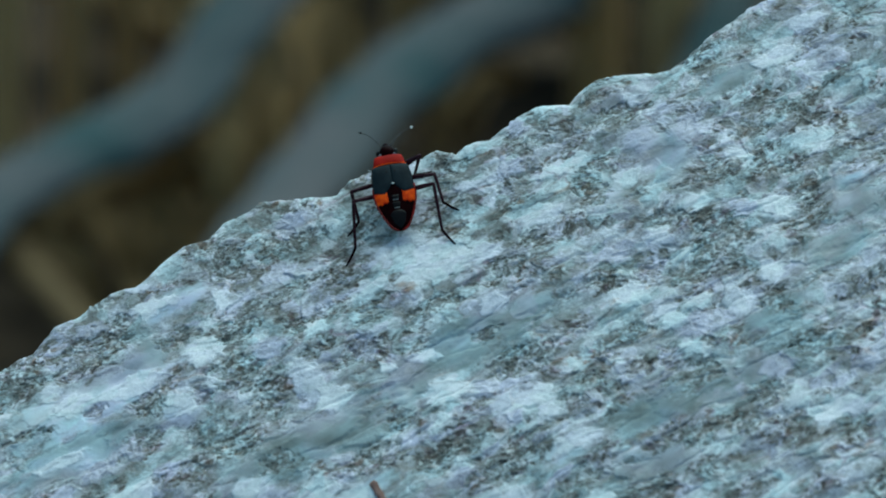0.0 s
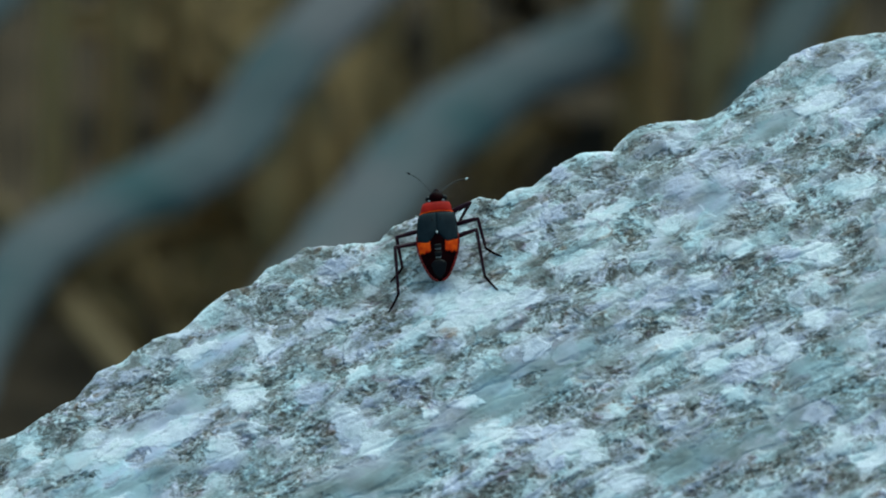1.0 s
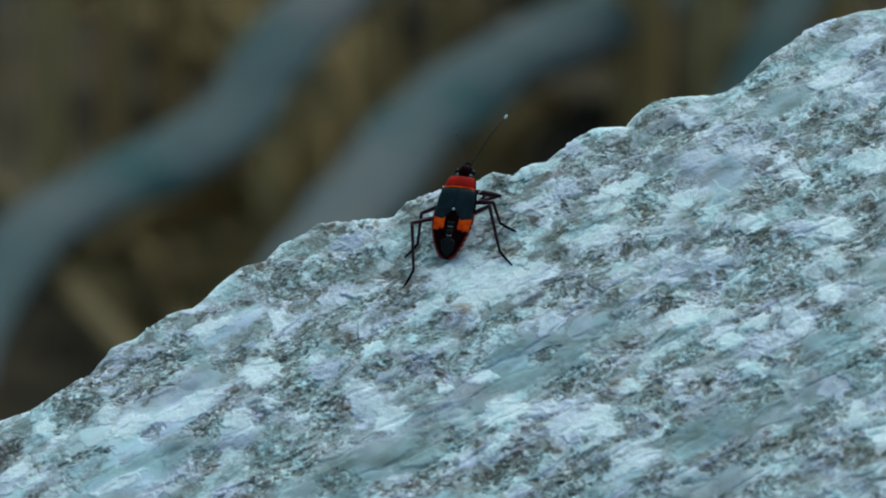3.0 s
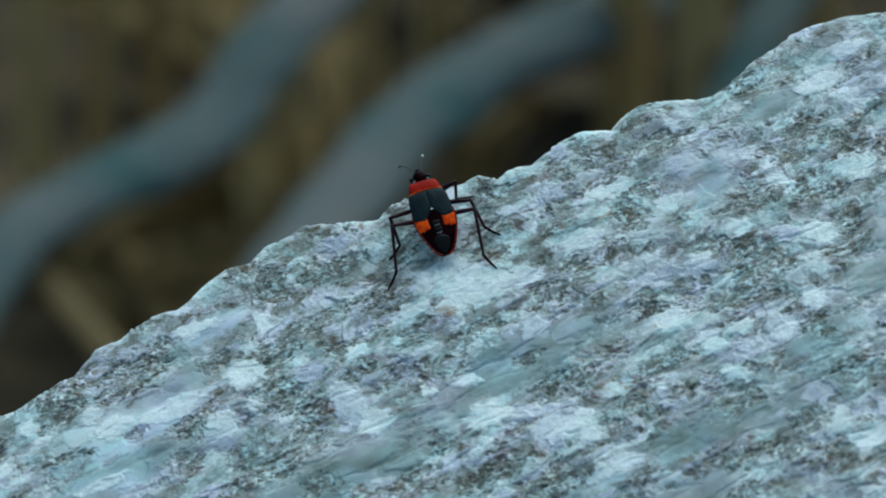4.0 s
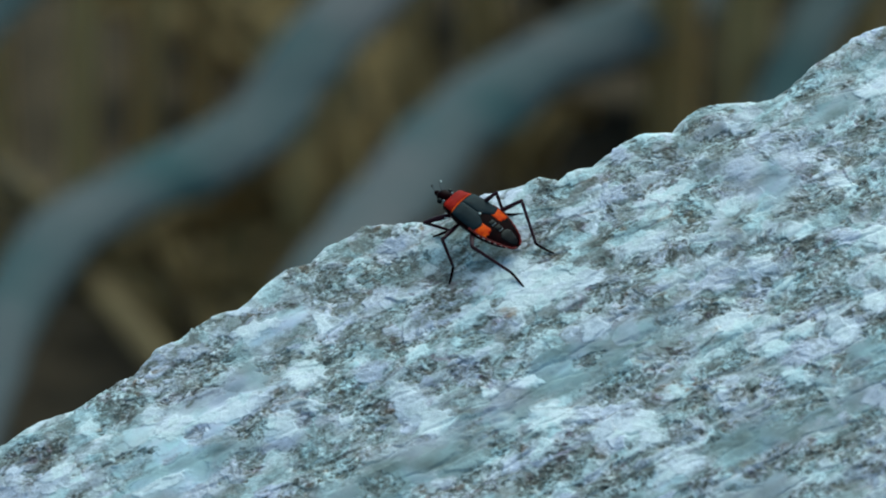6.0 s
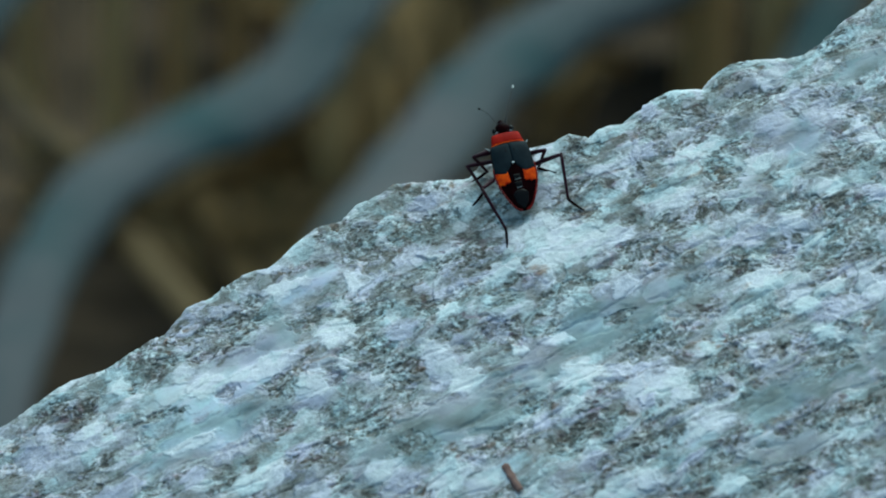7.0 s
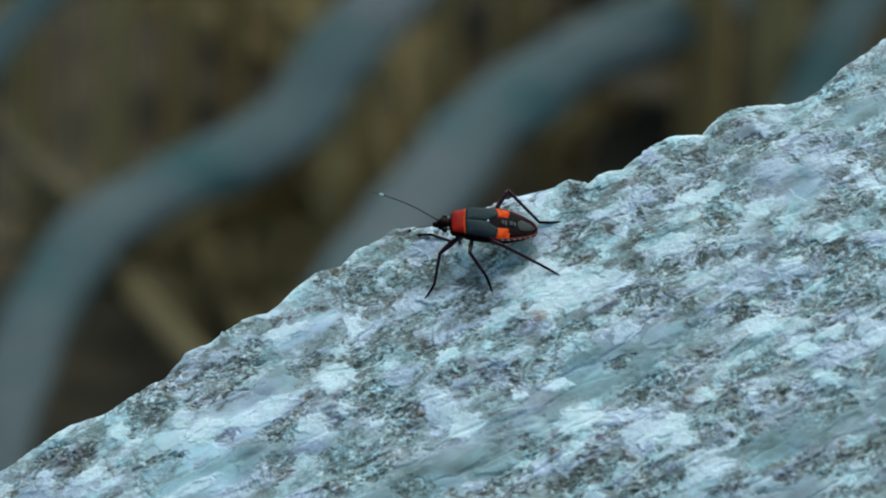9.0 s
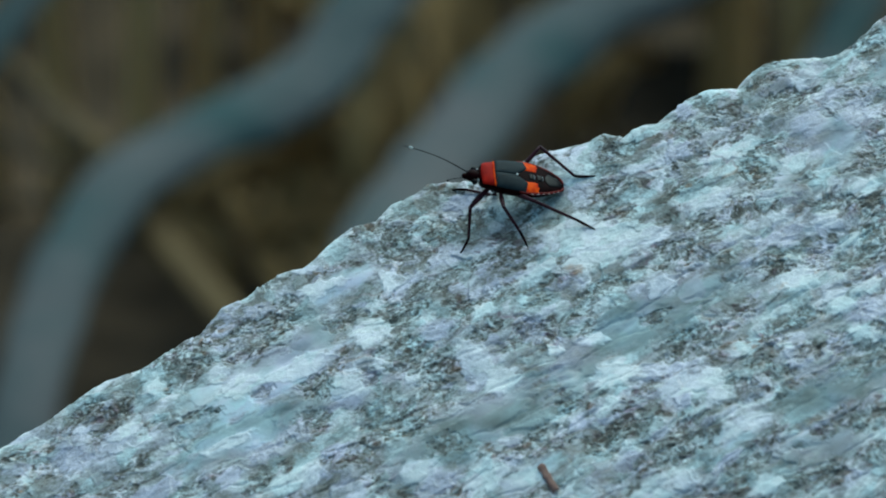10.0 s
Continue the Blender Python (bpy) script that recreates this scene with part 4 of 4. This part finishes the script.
def insect():
    bug = tagged(new("seed_bug"), "red, black and orange seed bug standing on the boulder", "insect")
    bm = bmesh.new()
    loft(bm, -5.5, 3.28)
    part("body", bm, BLACK, bug, "glossy black body and abdomen")
    part("pronotum", plate(-0.97, 0.97, lambda f: 2.02 - 0.10 * f * f, lambda f: 3.26 - 0.18 * f * f, 0.12), RED, bug, "dull red collar behind the head")
    part("pronotum_edge", plate(-0.97, 0.97, lambda f: 1.90 - 0.10 * f * f, lambda f: 2.06 - 0.10 * f * f, 0.13, 14, 3), ORANGE, bug, "thin orange line along the collar")
    for s in (-1, 1):
        ends = (lambda f: -0.30 - 2.7 * min(0.45, abs(f)) + 0.7 * max(0, abs(f) - 0.55))
        f0, f1 = (-0.97, -0.006) if s < 0 else (0.006, 0.97)
        part("wing_pad", plate(f0, f1, ends, lambda f: 1.91 - 0.10 * f * f, 0.13), SLATE, bug, "matt slate-grey wing pad")
        g0, g1 = (-0.985, -0.36) if s < 0 else (0.36, 0.985)
        part("orange_spot", plate(g0, g1, lambda f: -2.62 + 0.22 * (1 - min(1, (abs(f) - 0.36) / 0.3)) + 0.06 * math.sin(abs(f) * 24), lambda f: -1.18, 0.06), ORANGE, bug, "bright orange patch on the abdomen")
        line = smooth_line([Vector((s * np.interp(y, Y_KNOTS, HALF_W) * 0.985, y, MARGIN * np.interp(y, Y_KNOTS, TOP))) * MM for y in (-0.6, -1.6, -2.6, -3.8, -4.7, -5.2, -5.48)], 4)
        bm = bmesh.new()
        tube(bm, line, [0.12 * MM] * (len(line) - 1) + [0.06 * MM], 8)
        rim = part("rim", bm, DARK_RED, bug, "dark red rim of the abdomen")
        for y in (-1.9, -2.5, -3.1, -3.65, -4.2, -4.7):
            w = np.interp(y, Y_KNOTS, HALF_W)
            part("rim_mark", ball((s * (w + 0.09), y, MARGIN * np.interp(y, Y_KNOTS, TOP) + 0.02), (0.065, 0.22, 0.065), 8), MARK, rim, "pale dash on the rim")
        part("eye", ball((s * 0.86, 3.86, 0.16), (0.27, 0.31, 0.29)), GREY, bug, "dark bulging eye")
        # the head's pale highlight is painted on as a patch
        part("eye_highlight", ball((s * 0.70, 3.52, 0.26), (0.2, 0.14, 0.2), 10), SHINE_GREY, bug, "pale grey patch painting the highlight behind the eye")
        # pale sliver added for the glint of a raised foreleg
        part("foreleg_glint", limb(0.5, 0.06, 0.05, 0.03), PALE, bug, "pale sliver beside the collar, standing in for a lit foreleg").matrix_basis = pose(s * 1.80 * MM, 1.95 * MM, -0.1 * MM, 10, 0, s * -50)
    part("head", ball((0, 3.86, 0.1), (0.80, 0.86, 0.55), 18), BLACK, bug, "small black head")
    part("snout", ball((0, 4.62, -0.05), (0.36, 0.5, 0.27), 12), BLACK, bug)
    part("scent_gland", plate(-0.17, 0.17, lambda f: -2.20, lambda f: -1.72, 0.08, 8, 6), GREY, bug, "small shiny grey plate")
    part("scent_gland", plate(-0.19, 0.19, lambda f: -3.08, lambda f: -2.50, 0.08, 8, 6), GREY, bug, "small shiny grey plate")
    # crescents put the shine of the glands into the colour
    for y in (-2.31, -3.21):
        part("gland_shine", plate(-0.15, 0.15, lambda f: y + 1.5 * f * f, lambda f: y + 0.09 + 1.5 * f * f, 0.10, 8, 3), SHINE_GREY, bug, "pale crescent of painted shine behind the plate")
    part("tail_plate", plate(-0.52, 0.52, lambda f: -5.3 + 0.5 * f * f * 4, lambda f: -3.34 - 0.45 * f * f * 4, 0.06, 12, 12), GREY, bug, "grey oval plate at the tail")
    for s in (-1, 1):
        part("pad_ridge", ball((s * 0.42, 0.98, 1.10), (0.09, 0.26, 0.07), 10), GREY, bug, "small glossy ridge on the wing pad")
    part("white_spot", ball((0, -0.42, 1.04), (0.13, 0.13, 0.08), 8), PALE, bug, "tiny white spot")
    moving = {}
    for name, (hip, fem, tib, tar) in LEGS.items():
        thick = 1.25 if "fore" in name else 1.0
        moving[name, "femur"] = part("femur", limb(fem, 0.17 * thick, 0.26 * thick, 0.18, 0.05), MAROON, bug, "dark maroon upper leg")
        moving[name, "tibia"] = part("tibia", limb(tib, 0.185, 0.165, 0.145), MAROON, bug, "thin black lower leg")
        moving[name, "tarsus"] = part("tarsus", limb(tar, 0.15, 0.14, 0.08, -0.06), BLACK, moving[name, "tibia"], "thin black foot")
    for side in FEELER_BASE:
        n = 12
        pts = [Vector((0, FEELER_LENGTH * i / n, 0.35 * math.sin(math.pi * i / n))) * MM for i in range(n + 1)]
        bm = bmesh.new()
        thick = 0.85 if side == "right" else 0.45
        tube(bm, pts[:-1], [thick * (0.072 - 0.018 * i / n) * MM for i in range(n)], 8)
        moving[side] = part("antenna", bm, FEELER, bug, "thin black antenna with a white tip")
        for k in (3, 6, 9):
            part("joint", ball(pts[k] / MM, (0.075, 0.11, 0.075), 8), FEELER, moving[side])
        part("antenna_band", ball((0, FEELER_LENGTH - 0.3, 0.06), (0.13, 0.26, 0.13), 10), PALE if side == "right" else GREY, moving[side], "white band of the antenna" if side == "right" else "")
        bm = bmesh.new()
        tube(bm, [Vector((0, FEELER_LENGTH + k * 0.2 - 0.15, 0.04 - 0.05 * k)) * MM for k in range(5)], [0.05 * MM, 0.05 * MM, 0.045 * MM, 0.035 * MM, 0.02 * MM], 7)
        part("antenna_end", bm, FEELER, moving[side], "thin dark last segment")
    return bug, moving


BUG, MOVING = insect()

# ---------- movement ----------
# the insect on the rock: seconds, u, v, height (mm), heading, pitch, roll (degrees)
STANCE = [
    (0, 0.72, -3.16, 2.40, -16.4, 12.8, 6.5), (0.5, 0.74, -3.32, 2.40, -19.5, 14.9, 4.5), (1, 0.83, -3.55, 2.40, -24.0, 15.8, 4.2),
    (1.5, 0.85, -3.57, 2.40, -24.8, 16.7, 5.0), (2, 0.93, -3.88, 2.40, -35.3, 18.9, 2.5), (2.5, 1.18, -4.11, 2.40, -44.3, 21.2, -0.3),
    (2.7, 1.33, -4.07, 2.40, -46.6, 22.7, -1.0), (3.8, 0.90, -3.28, 2.40, -19.2, 20.2, 1.2), (4, 0.37, -3.08, 2.40, -9.1, 15.4, 4.3),
    (4.5, 0.04, -2.79, 2.40, 3.8, 14.4, 2.1), (5, -0.69, -2.73, 2.40, 26.9, 21.0, 8.7), (5.5, -1.54, -2.96, 2.40, 37.1, 18.3, 7.2),
    (6, -1.41, -2.84, 2.40, 30.3, 18.0, 9.2), (6.2, -1.36, -2.63, 2.40, 17.5, 17.7, 10.5), (7.3, 0.08, -1.60, 2.40, -14.1, 19.0, 7.3),
    (7.5, 0.04, -1.62, 2.40, -13.5, 18.6, 6.5), (8, -1.11, -1.62, 2.40, 29.4, 23.5, 6.5), (8.2, -1.49, -1.81, 2.40, 36.1, 19.1, 3.5),
    (8.5, -1.94, -2.14, 2.40, 48.8, 16.7, 0.3), (8.7, -2.58, -2.69, 2.40, 61.3, 16.5, 2.1), (9, -3.71, -2.38, 2.40, 65.8, 17.2, 0.1),
    (9.5, -4.39, -1.68, 2.40, 64.4, 20.5, 1.7), (10, -4.26, -1.77, 2.40, 70.3, 25.7, -1.5),
]
# where each foot stands: from, to (seconds), u, v (mm)
STEPS = {
    "hind_left": [(0, 5.22, -7.28, -8.04), (5.45, 6.4, -0.73, -12.16), (7.0, 8.2, -4.9, -9.93), (8.6, 10, 0.55, -10.64)],
    "mid_left": [(0, 4.9, -5.42, -4.2), (5.15, 6.4, -6.75, -7.01), (6.9, 8.1, -5.37, -2.24), (8.4, 10, -6.06, -8.72)],
    "fore_left": [(0, 4.2, 1.6, 1.3), (4.6, 6.3, -5.5, -0.4), (6.9, 7.8, -4.0, 0.8), (8.2, 8.6, -6.43, -1.2), (8.9, 10, -12.09, -5.35)],
    "hind_right": [(0, 4.1, 3.12, -11.92), (4.4, 8.6, 3.81, -9.5), (8.9, 10, 3.74, -3.85)],
    "mid_right": [(0, 4.5, 5.43, -7.92), (4.75, 6.5, 3.4, -2.9), (7.0, 8.1, 3.6, -3.2), (8.7, 10, -2.2, 2.6)],
    "fore_right": [(0, 4.6, 5.3, -1.5), (4.9, 6.4, -1.6, 1.4), (6.9, 7.8, 0.8, 2.0), (8.1, 8.4, -2.0, 1.5), (8.9, 10, -9.19, 3.2)],
}
# where the antennae point to: seconds, u, v, w (mm)
FEELERS = {
    "right": [(0, 6.3, 5.2, 0.3), (0.5, 8.3, 3.3, 5.7), (1, 7.1, 3.9, 0.1), (1.5, 8.5, 3.9, 4.5), (2, 10.2, 0.6, 4.8), (2.5, 11.0, -2.4, 4.8), (2.7, 11.0, -1.0, 6.4),
              (3.8, 5.6, 6.4, 4.6), (4, 3.3, 6.5, 0.4), (4.5, 1.9, 7.9, 4.2), (5, -4.1, 6.7, 1.1), (5.5, -4.1, 6.7, 6.6), (6, -1.7, 6.3, 0.0), (6.2, 2.3, 6.4, 2.3),
              (7.3, 4.5, 8.2, 2.8), (7.5, 3.8, 8.4, 2.6), (8, -5.6, 8.0, 3.7), (8.2, -7.2, 6.8, 6.4), (8.5, -9.7, 5.4, 3.1), (8.7, -11.6, 3.2, 3.1), (9, -11.7, 3.7, 7.0),
              (9.5, -13.8, 1.6, 6.9), (10, -12.3, 2.9, 8.3)],
    "left": [(0, 1.3, 7.1, 0.9), (0.5, 1.8, 7.0, 1.3), (1, 1.9, 6.7, 1.7), (1.5, 2.5, 6.5, 1.4), (2, 3.9, 5.5, 0.8), (2.5, 5.6, 5.0, 1.8), (2.7, 5.7, 5.3, 2.7),
              (3.8, 5.0, 6.3, 2.1), (4, 0.7, 6.5, 0.3), (4.5, -3.5, 6.9, 1.3), (5, -4.3, 5.9, 0.3), (5.5, -5.1, 5.6, 0.3), (6, -2.8, 5.9, 0.3), (6.2, -1.1, 6.7, 0.4),
              (7.3, 0.7, 8.6, 1.5), (7.5, 0.8, 8.6, 1.3), (8, -4.4, 6.7, 0.3), (8.5, -7.0, 5.0, 0.3), (8.7, -8.3, 3.3, 0.3), (9, -9.6, 3.6, 0.3), (9.5, -9.1, 4.9, 0.3),
              (10, -9.2, 4.0, 0.4)],
}


def glide(rows, t):
    """The rows' values at t, by a smooth curve that does not overshoot."""
    ts = [r[0] for r in rows]
    i = max(0, min(len(rows) - 2, int(np.searchsorted(ts, t, "right")) - 1))
    k = (t - ts[i]) / (ts[i + 1] - ts[i])
    out = []
    for c in range(1, len(rows[0])):
        a, b = rows[i][c], rows[i + 1][c]

        def slope(j):
            if j == 0 or j == len(rows) - 1:
                return 0.0
            p, q = (rows[j][c] - rows[j - 1][c]) / (ts[j] - ts[j - 1]), (rows[j + 1][c] - rows[j][c]) / (ts[j + 1] - ts[j])
            return 0.0 if p * q <= 0 else 2 * p * q / (p + q)

        h = ts[i + 1] - ts[i]
        out.append((2 * k ** 3 - 3 * k * k + 1) * a + (k ** 3 - 2 * k * k + k) * h * slope(i) + (3 * k * k - 2 * k ** 3) * b + (k ** 3 - k * k) * h * slope(i + 1))
    return out


def foot_at(steps, t):
    """Where a foot is (mm, in the rock's space): on the rock, or lifted between two stands."""
    for i, (a, b, u, v) in enumerate(steps):
        if a <= t <= b:
            return surface(u, v)
        if t < a:
            _, start, u0, v0 = steps[i - 1]
            k = (t - start) / (a - start)
            s = k * k * (3 - 2 * k)
            return surface(u0, v0).lerp(surface(u, v), s) + Vector((0, 0, 1.3 * math.sin(math.pi * k)))
    return surface(*steps[-1][2:])


def aim(origin, direction, side):
    """The pose at origin (mm) whose y points along direction and whose x is as near to side as can be."""
    y = direction.normalized()
    x = (side - y * side.dot(y)).normalized()
    z = x.cross(y)
    return Matrix(((x.x, y.x, z.x, origin.x * MM), (x.y, y.y, z.y, origin.y * MM), (x.z, y.z, z.z, origin.z * MM), (0, 0, 0, 1)))


# which way the knees point: seconds, degrees round the line from hip to foot, from sideways (0) towards the tail (90)
KNEES = {
    "hind_left": [(0, 56), (2.5, 50), (4, 54), (5, 34), (6, 38), (8, 45), (9, 56), (10, 56)],
    "mid_left": [(0, 25), (1.5, 20), (2.5, 28), (4, 28), (5, 16), (6, 12), (7.5, -38), (8, -20), (9, 22), (10, 30)],
    "fore_left": [(0, 105), (4.6, 105), (5, -22), (6, -40), (6.6, -20), (7.2, 25), (7.6, 10), (7.8, -12), (8, -12), (8.4, -30), (9, -85), (10, -80)],
    "hind_right": [(0, 58), (1.5, 58), (4, 52), (5, 40), (6, 44), (7.5, 34), (8, 38), (9, 22), (10, 22)],
    "mid_right": [(0, 14), (1.5, 40), (4, 26), (4.5, 40), (5, 68), (6, 80), (7.5, 36), (8, 20), (8.5, 0), (10, 3)],
    "fore_right": [(0, -4), (1.5, -24), (4, 14), (4.55, 20), (4.9, 115), (10, 105)],
}


def knee_side(name, t, reach):
    """Which way a knee points, square to its leg's line."""
    s = -1.0 if "left" in name else 1.0
    side = Vector((s, 0, 0))
    side = (side - reach * side.dot(reach)).normalized()
    a = math.radians(glide(KNEES[name], t)[0])
    return side * math.cos(a) + reach.cross(side) * s * math.sin(a)


def motions():
    times = [i / 10 for i in range(101)]
    rows = {key: [] for key in MOVING}
    body = []
    for t in times:
        u, v, w, yaw, pitch, roll = glide(STANCE, t)
        place = pose(u * MM, v * MM, w * MM, pitch, roll, yaw)
        body.append((t, FACE @ place))
        inv = pose(u, v, w, pitch, roll, yaw).inverted()
        up = (inv.to_3x3() @ Vector((0, 0, 1))).normalized()
        for name, (hip, fem, tib, tar) in LEGS.items():
            hip = Vector(hip)
            tip = inv @ foot_at(STEPS[name], t)
            out = tip - hip
            out = (out - up * out.dot(up)).normalized()
            ankle = tip - out * tar * 0.95 + up * tar * 0.25
            reach = ankle - hip
            d = min(max(reach.length, abs(fem - tib) + 0.25), fem + tib - 0.02)
            reach = reach.normalized()
            c = (fem * fem + d * d - tib * tib) / (2 * d)
            rise = math.sqrt(max(fem * fem - c * c, 0.0))
            bend = knee_side(name, t, reach)
            knee = hip + reach * c + bend * rise
            normal = reach.cross(bend).normalized()
            rows[name, "femur"].append((t, aim(hip, knee - hip, normal)))
            ankle = hip + reach * d
            shin = aim(knee, ankle - knee, normal)
            rows[name, "tibia"].append((t, shin))
            rows[name, "tarsus"].append((t, shin.inverted() @ aim(ankle, tip - ankle, normal)))
        for side, base in FEELER_BASE.items():
            target = inv @ Vector(glide(FEELERS[side], t))
            rows[side].append((t, aim(base, target - base, Vector((1, 0, 0)))))
    walk(BUG, body)
    for key, ob in MOVING.items():
        walk(ob, rows[key])


motions()
